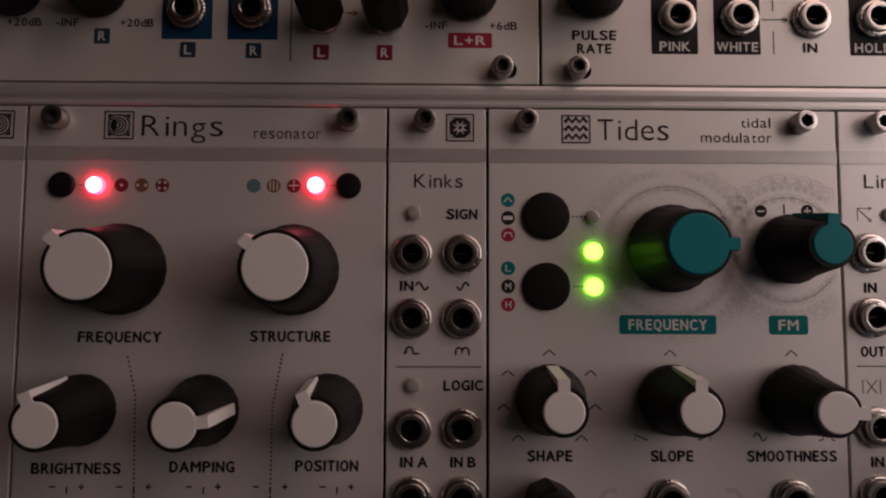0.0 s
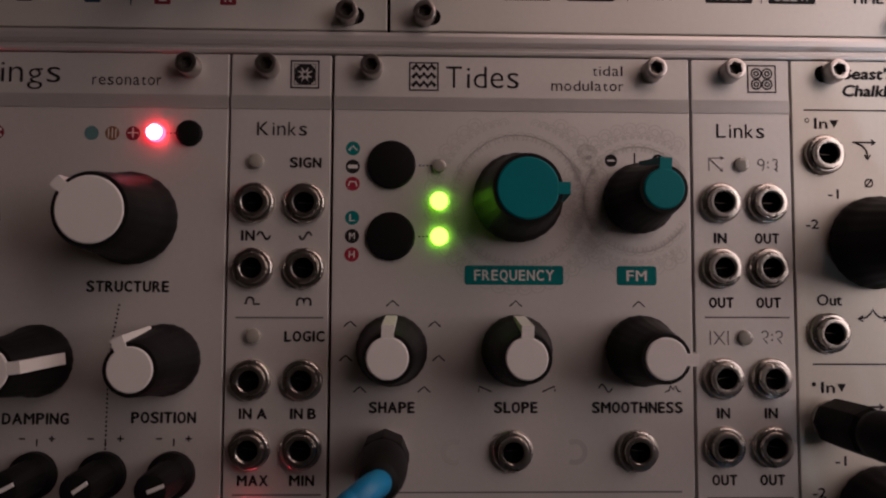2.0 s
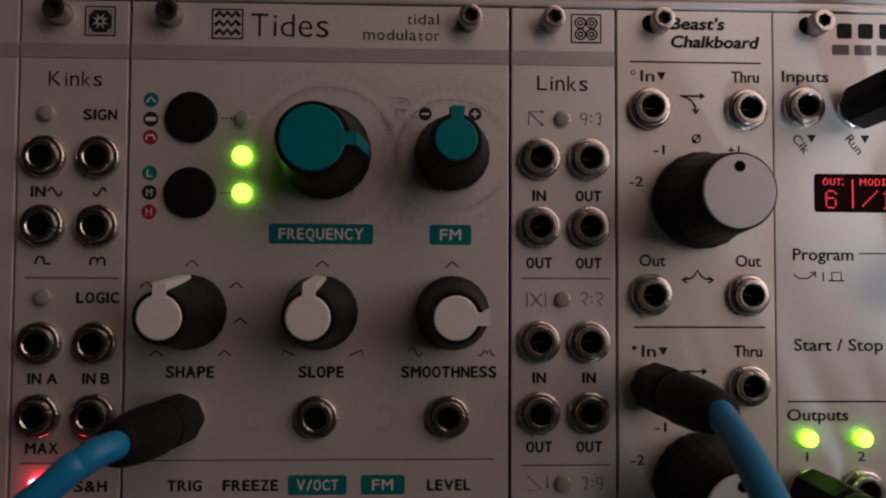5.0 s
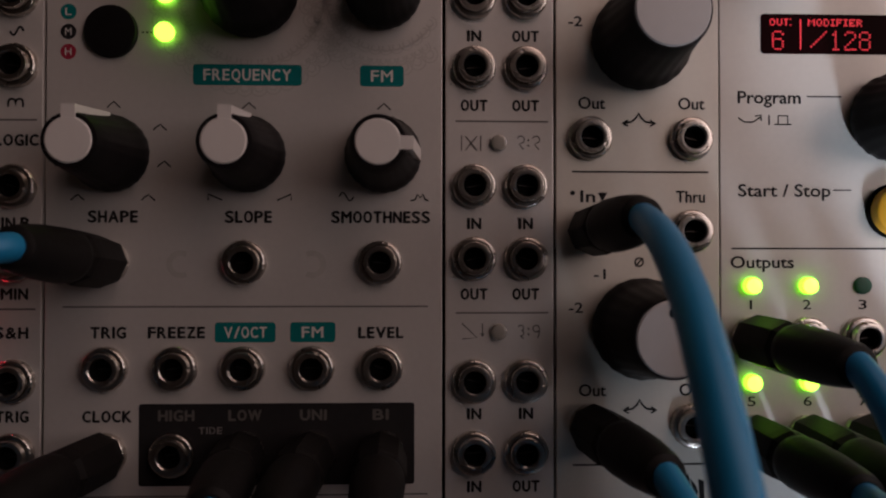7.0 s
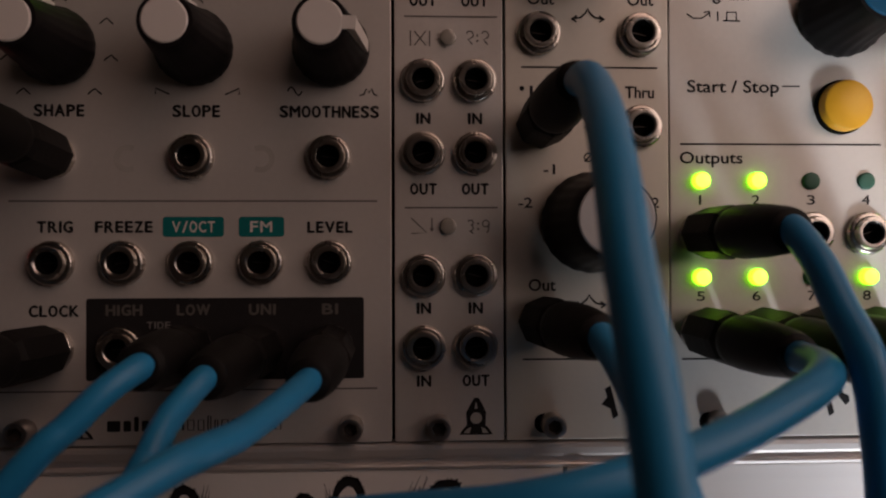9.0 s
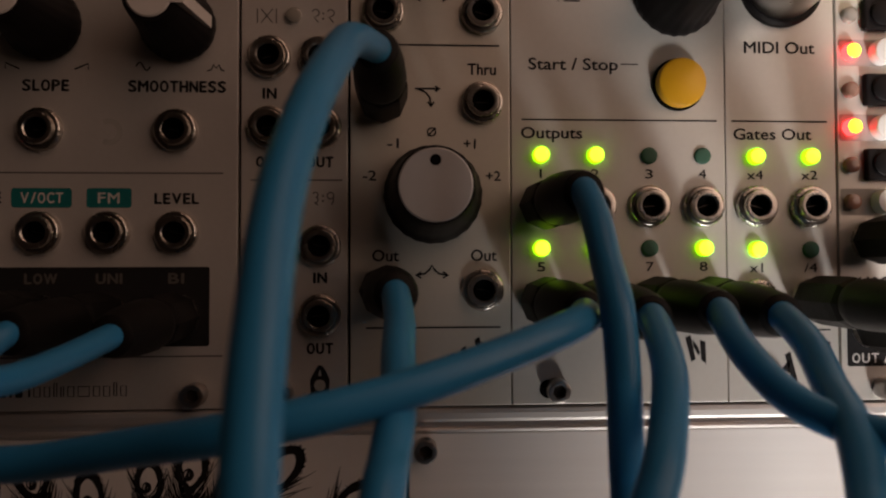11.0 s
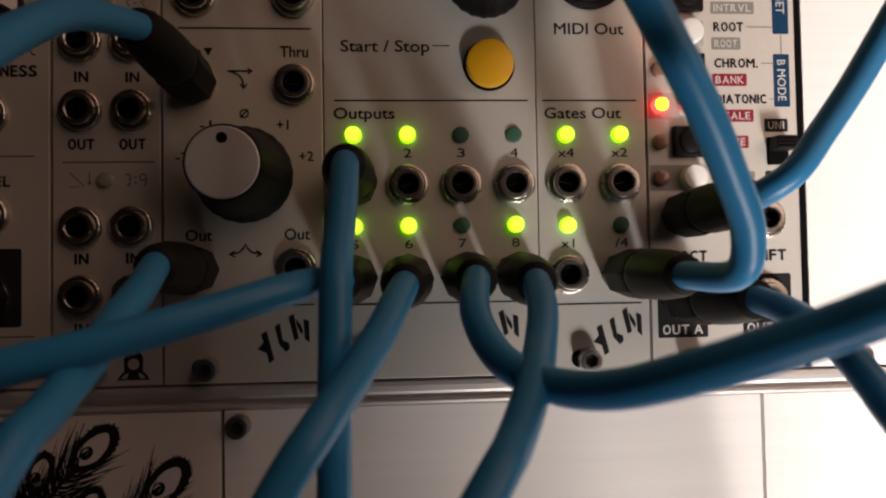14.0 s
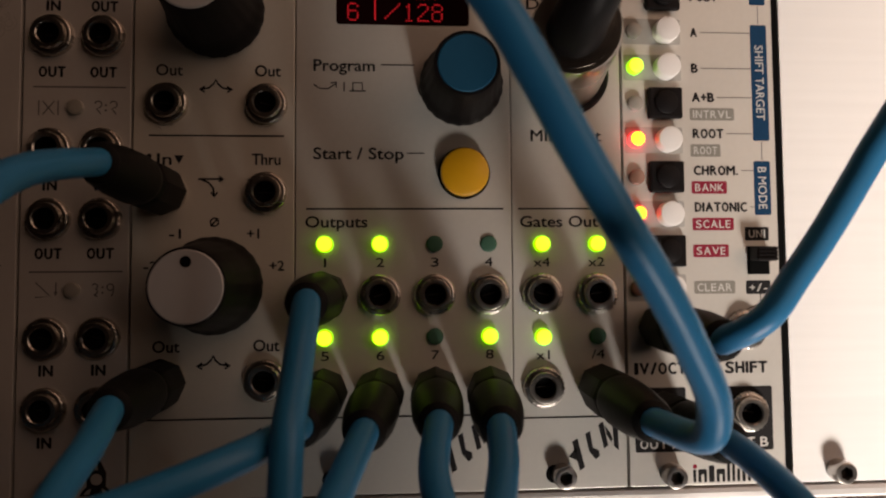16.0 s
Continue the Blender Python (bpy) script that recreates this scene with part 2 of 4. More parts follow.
def text(body, u0, u1, v, cap=1.9, mat=INK, bold=1, turn=0.0, lean=0.0, h=0.05, name="lettering"):
    """Printed words from u0 to u1, capitals cap mm high, their middle at v. turn: clockwise degrees about the middle."""
    me = letters(body, 0.008 if cap > 3 else 0.0, bold in (0, 1) and not lean)
    x0, x1 = min(q.co.x for q in me.vertices), max(q.co.x for q in me.vertices)
    kx = (u1 - u0) / (x1 - x0)
    for q in me.vertices:
        y = (q.co.y - 0.5) * cap
        q.co = (((q.co.x - (x0 + x1) / 2) * kx + lean * y) / 1000, 0, y / 1000)
    fat = (0.12 if 1.7 < cap < 2.4 else 0.05) * min(cap / 1.9, 1.3) * (1 if bold == 1 else 0.45 if bold else 0) * (0.45 if mat == WHITE else 1)
    if fat:   # heavier print: copies a hair apart
        bm = bmesh.new()
        for dx, dy, dh in ((0, 0, 0), (-fat, 0, 0.004), (fat, 0, 0.008), (0, fat * 0.8, 0.012), (0, -fat * 0.8, 0.016)):
            n = len(bm.verts)
            bm.from_mesh(me)
            bm.verts.ensure_lookup_table()
            for q in bm.verts[n:]:
                q.co += Vector((dx, -dh, dy)) / 1000
        bm.to_mesh(me)
        bm.free()
    return put(link(name, me, here["thing"], mat), (u0 + u1) / 2, v, h, turn)


def plate(u0, u1, v0, v1, mat, r=0.6, h=0.03, name="label_box"):
    """A printed box with rounded corners."""
    bm = bmesh.new()
    cu, cv, w, t = (u0 + u1) / 2, (v0 + v1) / 2, (u1 - u0) / 2, (v1 - v0) / 2
    vs = []
    for sx, sy, a0 in ((1, 1, 0), (-1, 1, 90), (-1, -1, 180), (1, -1, 270)):
        for k in range(5):
            a = radians(a0 + 22.5 * k)
            vs.append(bm.verts.new(((sx * (w - r) + r * math.cos(a)) / 1000, 0, (sy * (t - r) + r * math.sin(a)) / 1000)))
    bm.faces.new(vs)
    return put(part(name, bm, mat, here["thing"]), cu, cv, h)


def stroke(lines, width=0.28, mat=INK, h=0.05, name="printed_mark", u=0.0, v=0.0, closed=False):
    """Printed strokes: each line is a list of (u, v) in mm, offset by u, v."""
    bm = bmesh.new()
    for line in lines:
        line = list(line) + ([line[0]] if closed else [])
        left, right = [], []
        for i, p in enumerate(line):
            a, b = line[max(i - 1, 0)], line[min(i + 1, len(line) - 1)]
            if closed and i in (0, len(line) - 1):
                a, b = line[-2], line[1]
            dx, dy = b[0] - a[0], b[1] - a[1]
            n = math.hypot(dx, dy) or 1
            ox, oy = -dy / n * width / 2, dx / n * width / 2
            left.append(bm.verts.new(((p[0] + u + ox - here["u"]) / 1000, -h / 1000, (p[1] + v + oy - here["v"]) / 1000)))
            right.append(bm.verts.new(((p[0] + u - ox - here["u"]) / 1000, -h / 1000, (p[1] + v - oy - here["v"]) / 1000)))
        for i in range(len(line) - 1):
            bm.faces.new((left[i], right[i], right[i + 1], left[i + 1]))
    ob = part(name, bm, mat, here["thing"])
    return tagged(ob, kind="stuff") if len(lines) > 6 else ob


def arc(u, v, r, a0=0, a1=360, n=24, sy=1.0):
    return [(u + r * math.cos(radians(a0 + (a1 - a0) * i / n)), v + sy * r * math.sin(radians(a0 + (a1 - a0) * i / n))) for i in range(n + 1)]


def disc(u, v, r, mat, h=0.04, name="printed_dot"):
    me = shared(("disc", r, mat.name), lambda: to_mesh(lathe(bmesh.new(), [(r, 0)], 28), name))
    return put(link(name, me, here["thing"], mat), u, v, h)


def rule(u0, u1, v, width=0.28, mat=INK):
    return stroke([[(u0, v), (u1, v)]], width, mat, name="printed_line")


def jack(u, v, knurl=False, metal=None):
    def nut():
        tooth = 0.022 if knurl else 0.010
        def wob(a, k):
            if k <= 3:
                return 1 + tooth * math.copysign(1, math.sin(a * 26))
            return 0.93 if not knurl and k in (6, 7, 8) and abs(math.sin(a + 0.8)) < 0.10 else 1
        prof = [(3.95, 0), (3.95, 0.75), (3.8, 1.05), (3.55, 1.2), (3.2, 1.22), (3.08, 1.1), (3.02, 1.75), (2.88, 2.05), (2.5, 2.12), (2.2, 2.1), (2.02, 1.9), (2.0, 1.0)]
        return to_mesh(lathe(bmesh.new(), prof, 104, wob, False), "jack", True)
    j = put(link("jack", shared(("jack", knurl), nut), here["thing"], metal or STEEL), u, v, 0, random.uniform(0, 360))
    # shallow lining: the shade of a deep hole is put into its near-black
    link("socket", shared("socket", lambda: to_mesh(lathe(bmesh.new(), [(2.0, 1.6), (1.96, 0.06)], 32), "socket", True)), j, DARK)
    link("contact", shared("contact", lambda: to_mesh(box(bmesh.new(), -0.0013, 0.0013, -0.00035, -0.00015, -0.00010, 0.00010), "contact")), j, CONTACT, "thin spring contact inside the socket").rotation_euler = (0, random.uniform(-0.3, 0.3) - j.rotation_euler.y, 0)
    return j


def screw(u, v, slot=0):
    def head():
        bm = bmesh.new()
        n = 36
        hexr = lambda a: 1.16 / math.cos((a + math.pi / 6) % (math.pi / 3) - math.pi / 6)
        prof = [(2.1, 0), (2.2, 0.3), (2.2, 2.5), (2.05, 2.9), (1.75, 3.0), (0, 2.95), (0, 1.7)]
        rings = []
        for r, h in prof:
            rings.append([bm.verts.new(((r or hexr(2 * math.pi * i / n)) * math.cos(2 * math.pi * i / n) / 1000, -h / 1000, (r or hexr(2 * math.pi * i / n)) * math.sin(2 * math.pi * i / n) / 1000)) for i in range(n)])
        for a, b in zip(rings, rings[1:]):
            for i in range(n):
                bm.faces.new((a[i], a[(i + 1) % n], b[(i + 1) % n], b[i]))
        return to_mesh(bm, "screw", True)
    if slot:
        # slot drawn as a flat patch, its inner shade painted near-black
        plate(u - 2.0 + min(slot, 0) * 1.2, u + 2.0 + max(slot, 0) * 1.2, v - 1.75, v + 1.75, DARK, 1.7, 0.02, "mounting_slot")
    s = put(link("screw", shared("screw", head), here["thing"], STEEL_D), u, v, 0.03, random.uniform(0, 60))
    # floor much darker than the head: shade of the recess put into its colour
    link("hex_socket", shared("hexfloor", lambda: to_mesh(lathe(bmesh.new(), [(1.5, 1.75)], 6), "hex_socket")), s, CONTACT)
    return s


def knob(u, v, r, cap_r, height, cap, angle, pointer=None, flute=0.007, top_r=None):
    """A conical knob with a cap and, where it has one, a pointer fin."""
    top_r = top_r or cap_r + 0.8
    def body():
        wob = lambda a, k: 1 + (flute * math.sin(a * 22) if 1 <= k <= 6 else 0)
        prof = [(r * 0.96, 0.5), (r, 0.9), (r, 2.2), (r * 0.94, 3.0)]
        for k in range(1, 5):
            f = k / 4
            prof.append((r * 0.94 + (top_r - r * 0.94) * f ** 0.85, 3.0 + (height - 3.6) * f))
        prof += [(top_r - 0.15, height - 0.25), (cap_r, height - 0.2)]
        return to_mesh(lathe(bmesh.new(), prof, 88, wob), "knob", True)
    k = put(link("knob", shared(("knob", r, cap_r, height), body), here["thing"], RUBBER), u, v, 0, angle)
    link("cap", shared(("cap", r, cap_r, height, cap.name), lambda: to_mesh(lathe(bmesh.new(), [(cap_r, height - 0.4), (cap_r, height - 0.1), (cap_r - 0.25, height + 0.05)], 48), "cap")), k, cap)
    if pointer:
        def fin():
            bm = bmesh.new()
            w = 1.08
            rows = [(cap_r - 0.4, height + 0.02), (top_r + 1.15, height + 0.02), (top_r + 1.2, height - 0.9), (r * 0.93 + 0.45, 3.4)]
            low = [(cap_r - 0.4, height - 0.8), (top_r - 0.3, height - 0.9), (top_r - 0.3, height - 1.2), (r * 0.93 - 0.7, 3.2)]
            a = [[bm.verts.new((s * w / 1000, -h / 1000, q / 1000)) for q, h in rows] for s in (-1, 1)]
            b = [[bm.verts.new((s * w / 1000, -h / 1000, q / 1000)) for q, h in low] for s in (-1, 1)]
            for i in range(3):
                bm.faces.new((a[0][i], a[1][i], a[1][i + 1], a[0][i + 1]))
                bm.faces.new((a[0][i], a[0][i + 1], b[0][i + 1], b[0][i]))
                bm.faces.new((a[1][i], a[1][i + 1], b[1][i + 1], b[1][i]))
            bm.faces.new((a[0][3], a[1][3], b[1][3], b[0][3]))
            return to_mesh(bm, "pointer")
        link("pointer", shared(("fin", r, cap_r, pointer.name), fin), k, pointer)
    return k


def led(u, v, mat, r=1.5, h=1.9, name="led"):
    me = shared(("led", r, h, mat.name), lambda: to_mesh(lathe(bmesh.new(), [(r, 0), (r, h * 0.6), (r * 0.93, h * 0.8), (r * 0.72, h * 0.93), (r * 0.4, h * 0.99)], 28), name, True))
    ob = put(link(name, me, here["thing"], mat), u, v, 0)
    if mat in CORES:
        core = shared(("core", r, h), lambda: to_mesh(lathe(bmesh.new(), [(r * 0.95, h * 0.70), (r * 0.80, h * 0.95), (r * 0.4, h * 1.06)], 28), "led_core", True))
        link("led_core", core, ob, CORES[mat])
    return ob


def soft_button(u, v, r, mat=RUBBER):
    me = shared(("button", r, mat.name), lambda: to_mesh(lathe(bmesh.new(), [(r, 0), (r, 0.5), (r - 0.25, 0.8), (r - 1.0, 0.95)], 48), "push_button", True))
    return put(link("push_button", me, here["thing"], mat), u, v)


def patch(shapes, mat=INK, h=0.05, name="printed_mark"):
    """Filled printed shapes, each a ring of (u, v) in mm."""
    bm = bmesh.new()
    for ring in shapes:
        bm.faces.new([bm.verts.new(((x - here["u"]) / 1000, -h / 1000, (y - here["v"]) / 1000)) for x, y in ring])
    return part(name, bm, mat, here["thing"])


def emblem(u0, u1, v0, v1, kind):
    """A framed square emblem of plain strokes."""
    m, t = (u0 + u1) / 2, (v0 + v1) / 2
    w = (u1 - u0) / 2
    stroke([[(u0, v0), (u1, v0), (u1, v1), (u0, v1)]], 0.42, closed=True, name="emblem")
    i = w - 0.62
    if kind == "waves":
        for k in range(3):
            y = t - i + 0.6 + k * (2 * i - 1.0) / 2
            stroke([[(m - i - 0.1 + (2 * i + 0.2) * q / 6, y + (0.5 if q % 2 else -0.4)) for q in range(7)]], 0.72, name="emblem")
    elif kind == "rings":
        for a in range(4):      # dark corners, hollow towards the middle
            c, s = (1, 1, -1, -1)[a], (1, -1, -1, 1)[a]
            patch([[(m + c * i, t + s * i)] + [(m + c * i * 1.06 * math.sin(radians(q)), t + s * i * 1.06 * math.cos(radians(q))) for q in ((22, 34, 45, 56, 68) if c * s > 0 else (68, 56, 45, 34, 22))]], name="emblem")
        stroke([arc(m, t, i * 0.94, n=32)], 0.34, name="emblem")
        for k in range(3):
            stroke([arc(m - 0.10 * k - 0.12, t, i * (0.68 - 0.22 * k), -150, 150, 20)], 0.32, name="emblem")
        patch([arc(m - 0.75, t, i * 0.46, 90, 270, 12) + [(m - 0.45, t - 0.3), (m - 0.45, t + 0.3)]], name="emblem")
    elif kind == "cross":
        for a in range(4):
            c, s = math.cos(radians(45 + 90 * a)), math.sin(radians(45 + 90 * a))
            drop = []           # a petal: round outside, pointed to the middle
            for q in range(13):
                g = radians(-120 + 20 * q)
                x, y = i * 0.84 + 0.54 * math.cos(g), 0.54 * math.sin(g)
                drop.append((m + x * c - y * s, t + x * s + y * c))
            patch([drop + [(m + i * 0.34 * c, t + i * 0.34 * s)]], name="emblem")
            c, s = math.cos(radians(90 * a)), math.sin(radians(90 * a))
            patch([[(m + x * c - y * s, t + x * s + y * c) for x, y in ((i * 0.96, -i * 0.66), (i * 0.96, i * 0.66), (i * 0.66, i * 0.30), (i * 0.30, 0), (i * 0.66, -i * 0.30))]], name="emblem")
        patch([[(m + x * 0.36, t + y * 0.36) for x, y in ((-1, -1), (1, -1), (1, 1), (-1, 1))]], name="emblem")
        stroke([[(m - i, t - i), (m + i, t - i), (m + i, t + i), (m - i, t + i)]], 0.16, closed=True, name="emblem")
    else:
        for a in (-1, 1):
            for b in (-1, 1):
                stroke([arc(m + a * i * 0.5, t + b * i * 0.5, 0.98), arc(m + a * i * 0.5, t + b * i * 0.5, 0.42)], 0.34, name="emblem")


def band(u0, u1):
    e = here["thing"]
    ob = part("band", box(bmesh.new(), (u0 - here["u"]) / 1000, (u1 - here["u"]) / 1000, -0.00012, 0.0002, (117.6 - here["v"]) / 1000, (120.3 - here["v"]) / 1000), BAND, e)
    stroke([[(u0, 119.9), (u1, 119.9)], [(u0, 117.9), (u1, 117.9)]], 0.12, FAINT, 0.16, "band_edge")
    q = u0 + 6.0
    while q < u1 - 2:
        disc(q, 118.95, 0.24, FAINT, 0.17, "band_dot")
        q += 15.2
    return ob


DOTS = {"O": "0110 1001 1001 1001 0110", "U": "1001 1001 1001 1001 0110", "T": "111 010 010 010 010", ":": "1 0 0 0 1", "M": "10001 11011 10101 10001 10001",
        "D": "1110 1001 1001 1001 1110", "I": "111 010 010 010 111", "F": "1111 1000 1110 1000 1000", "E": "1111 1000 1110 1000 1111", "R": "1110 1001 1110 1010 1001",
        "6": "01110 10001 10000 11110 10001 10001 10001 01110", "/": "0000001 0000010 0000100 0001000 0010000 0100000 1000000 0000000", "1": "00100 01100 00100 00100 00100 00100 00100 01110",
        "2": "01110 10001 00001 00010 00100 01000 10000 11111", "8": "01110 10001 10001 01110 10001 10001 10001 01110"}


def dot_text(body, u0, v1, pitch, size):
    """Characters of small lit squares on the screen, their upper left corner at u0, v1."""
    bm = bmesh.new()
    u = u0
    for c in body:
        rows = DOTS[c].split()
        for r, row in enumerate(rows):
            for k, on in enumerate(row):
                if on == "1":
                    x, y = u + k * pitch - here["u"], v1 - r * pitch - here["v"]
                    bm.faces.new([bm.verts.new(((x + a * size) / 1000, -0.00010, (y + q * size) / 1000)) for a, q in ((-0.5, -0.5), (0.5, -0.5), (0.5, 0.5), (-0.5, 0.5))])
        u += (len(rows[0]) + 1) * pitch
    return tagged(part("screen_lettering", bm, GLOW_T, here["thing"]), kind="stuff")


# ---- the room and the rack ----
def slab(name, x0, x1, y0, y1, z0, z1, mat, label, category):
    ob = part(name, box(bmesh.new(), x0, x1, y0, y1, z0, z1), mat, None)
    return tagged(ob, label, category, kind="structure")


slab("wall_north", -1.8, 1.8, 0.14, 0.24, -0.8, 1.7, WALL, "plain painted wall behind the rack", "wall")
slab("wall_south", -1.8, 1.8, -1.9, -1.8, -0.8, 1.7, WALL, "plain painted wall facing the rack", "wall")
slab("wall_west", -1.9, -1.8, -1.9, 0.24, -0.8, 1.7, WALL, "plain painted side wall", "wall")
slab("wall_east", 1.8, 1.9, -1.9, 0.24, -0.8, 1.7, WALL, "plain painted side wall", "wall")
slab("floor", -1.9, 1.9, -1.9, 0.24, -0.9, -0.8, WALL, "plain dim floor of the room", "floor")
slab("ceiling", -1.9, 1.9, -1.9, 0.24, 1.7, 1.8, WALL, "plain painted ceiling of the room", "ceiling")

rack = new("rack_case")
rack.location = (0.08, 0, Z0)
tagged(rack, "dark rack case with aluminium rails, fixed to the wall", "rack case")
bm = bmesh.new()
box(bm, -0.24, 0.245, 0.004, 0.14, -0.16, 0.30)
part("case_body", bm, CASE, rack)


def rail(v0, v1):
    """An extruded rail: a broad rounded face, a long groove and a narrow lip."""
    bm = bmesh.new()
    prof = [(0, -2.5), (0, 0.1), (0.15, 0.35), (0.6, 0.45), (0.85, 0.2), (0.95, -0.5), (1.75, -0.5), (1.9, 0.1), (2.4, 0.35), (3.4, 0.45), (4.1, 0.3), (4.25, -0.3), (4.4, -2.5)]
    k = (v1 - v0) / 4.4
    ends = [[bm.verts.new((x, -h / 1000, (v0 + q * k) / 1000)) for q, h in prof] for x in (-0.23, 0.235)]
    for i in range(len(prof) - 1):
        bm.faces.new((ends[0][i], ends[0][i + 1], ends[1][i + 1], ends[1][i]))
    bmesh.ops.contextual_create(bm, geom=ends[0])
    bmesh.ops.contextual_create(bm, geom=ends[1])
    part("rail", bm, RAIL, rack, "extruded aluminium rail")


rail(128.75, 133.5)
rail(-4.95, -0.25)

# ---- resonator module ----
begin("silver resonator module with white-capped black knobs and two lit red lamps", -92.4, -20.3, 0, 128.5, ALU)
band(-92.2, -20.5)
for u in (-86.0, -27.9):
    screw(u, 125.8)
    screw(u, 2.9)
emblem(-77.0, -71.3, 121.9, 127.4, "rings")
text("Rings", -69.6, -53.3, 124.6, 4.3, INK, 0)
text("resonator", -47.1, -33.7, 123.2, 2.2, INK, 0)
soft_button(-84.9, 112.5, 2.55)
soft_button(-27.9, 112.6, 2.55)
led(-78.2, 112.4, LED_RD, 1.75, 1.2)
led(-34.4, 112.6, LED_RD, 1.75, 1.2)
for u, m in ((-73.2, MAROON), (-69.2, HAZEL), (-65.1, MAROON), (-46.9, MIST), (-42.9, HAZEL), (-38.9, MAROON)):
    disc(u, 112.5, 1.4, m)
for u in (-73.2, -70.0, -68.4, -65.7, -64.5):
    disc(u, 112.5 + (0.6 if u > -66 else 0), 0.32, WHITE, 0.07)
for u in (-65.7, -64.5):
    disc(u, 111.9, 0.32, WHITE, 0.07)
stroke([[(-43.6, 111.6), (-43.6, 113.4)], [(-42.9, 111.5), (-42.9, 113.5)], [(-42.2, 111.6), (-42.2, 113.4)]], 0.2, WHITE, 0.07)
stroke([[(-38.9, 111.6), (-38.9, 113.6)], [(-39.9, 112.6), (-37.9, 112.6)]], 0.25, WHITE, 0.07)
stroke([[(-32.4 + 0.7 * k, 112.6), (-32.1 + 0.7 * k, 112.6)] for k in range(3)], 0.3)
stroke([[(-82.1 + 0.7 * k, 112.5), (-81.8 + 0.7 * k, 112.5)] for k in range(3)], 0.3)
knob(-72.2, 95.7, 8.9, 5.85, 16.0, CAPW, -44, CAPW)
knob(-38.3, 95.7, 8.9, 5.85, 16.0, CAPW, -50, CAPW)
text("FREQUENCY", -80.5, -64.3, 82.4, 2.0)
text("STRUCTURE", -46.8, -31.2, 82.6, 2.0)
knob(-78.9, 68.5, 6.8, 3.95, 15.0, CAPW, -22, CAPW)
knob(-55.2, 68.5, 6.8, 3.95, 15.0, CAPW, 84, CAPW)
knob(-31.2, 68.7, 6.8, 3.95, 15.0, CAPW, -24, CAPW)
text("BRIGHTNESS", -88.4, -71.3, 57.1, 2.0)
text("DAMPING", -61.8, -49.4, 57.4, 2.0)
text("POSITION", -37.5, -25.4, 57.6, 2.0)
for pts in (((-70.7, 78.5), (-69.0, 71.1), (-68.6, 51.7), (-68.6, 38)), ((-40.5, 79.0), (-42.2, 68.9), (-42.3, 51.7), (-42.3, 38))):
    dots = []
    for a, b in zip(pts, pts[1:]):
        n = int(math.dist(a, b) / 0.85)
        for k in range(n):
            c = (a[0] + (b[0] - a[0]) * k / n, a[1] + (b[1] - a[1]) * k / n)
            dots.append([(c[0], c[1] - 0.2), (c[0], c[1] + 0.2)])
    stroke(dots, 0.35, name="dotted_line")


def trimmer(u, v, angle):
    """A slim black attenuator knob with a white line."""
    me = shared("trimmer", lambda: to_mesh(lathe(bmesh.new(), [(4.4, 0.4), (4.4, 1.6), (3.3, 2.2), (3.0, 9.2), (2.8, 9.8), (2.2, 10.0)], 44, lambda a, k: 1 + (0.03 * math.sin(a * 14) if 2 <= k <= 3 else 0)), "small_knob", True))
    k = put(link("small_knob", me, here["thing"], RUBBER), u, v, 0, angle)
    link("pointer", shared("trimline", lambda: to_mesh(box(bmesh.new(), -0.00035, 0.00035, -0.0102, -0.0098, -0.0004, 0.0026), "pointer")), k, WHITE)
    return k


for u, a in ((-81.5, 62), (-68.6, 62), (-55.2, 62), (-42.3, 55), (-29.4, 68)):
    trimmer(u, 47.0, a)
    stroke([[(u, 53.6), (u, 52.2)], [(u - 3.4, 53.6), (u - 2.2, 53.6)], [(u + 2.2, 53.6), (u + 3.4, 53.6)], [(u + 2.8, 53.0), (u + 2.8, 54.2)]], 0.3)

# ---- module beyond it ----
begin("silver module at the rack's dim end", -128, -92.6, 0, 128.5, ALU)
band(-127.8, -92.8)
emblem(-100.8, -95.1, 121.9, 127.4, "rings")

# ---- narrow logic module ----
begin("narrow silver logic module with eight small jacks showing", -20.2, -0.15, 0, 128.5, ALU)
band(-20.0, -0.3)
screw(-12.6, 125.8)
screw(-12.6, 2.9)
emblem(-8.3, -2.9, 121.9, 127.3, "cross")
text("Kinks", -14.8, -5.0, 113.7, 2.7, INK, 0)
led(-14.8, 107.2, LED_O, 1.45, 1.0)
led(-14.7, 73.2, LED_O, 1.45, 1.0)
led(-14.7, 39.2, LED_RD, 1.6, 1.2)
text("SIGN", -8.2, -2.2, 107.0)
text("LOGIC", -8.7, -1.1, 73.1)
text("S&H", -8.4, -2.6, 38.8)
for v in (99.0, 86.3, 64.8, 51.7, 30.2, 17.2):
    jack(-15.0, v)
    jack(-5.1, v)
text("IN", -17.4, -14.9, 92.6)
sine = lambda u, v, s=1.0, w=2.2: [(u - w / 2 + w * k / 12, v + 0.75 * s * math.sin(2 * math.pi * k / 12)) for k in range(13)]
stroke([sine(-13.1, 92.6, 1, 2.6)], 0.4)
stroke([sine(-5.0, 92.6, -1, 2.4)], 0.4)
stroke([[(-16.6, 79.4), (-16.2, 79.4)] + arc(-15.5, 79.9, 0.7, 180, 0, 8) + [(-14.8, 79.3), (-13.6, 79.3)]], 0.4)
stroke([[(-6.4, 79.0)] + arc(-5.75, 79.8, 0.65, 180, 0, 8) + [(-5.1, 79.2)] + arc(-4.45, 79.8, 0.65, 180, 0, 8) + [(-3.8, 79.0)]], 0.4)
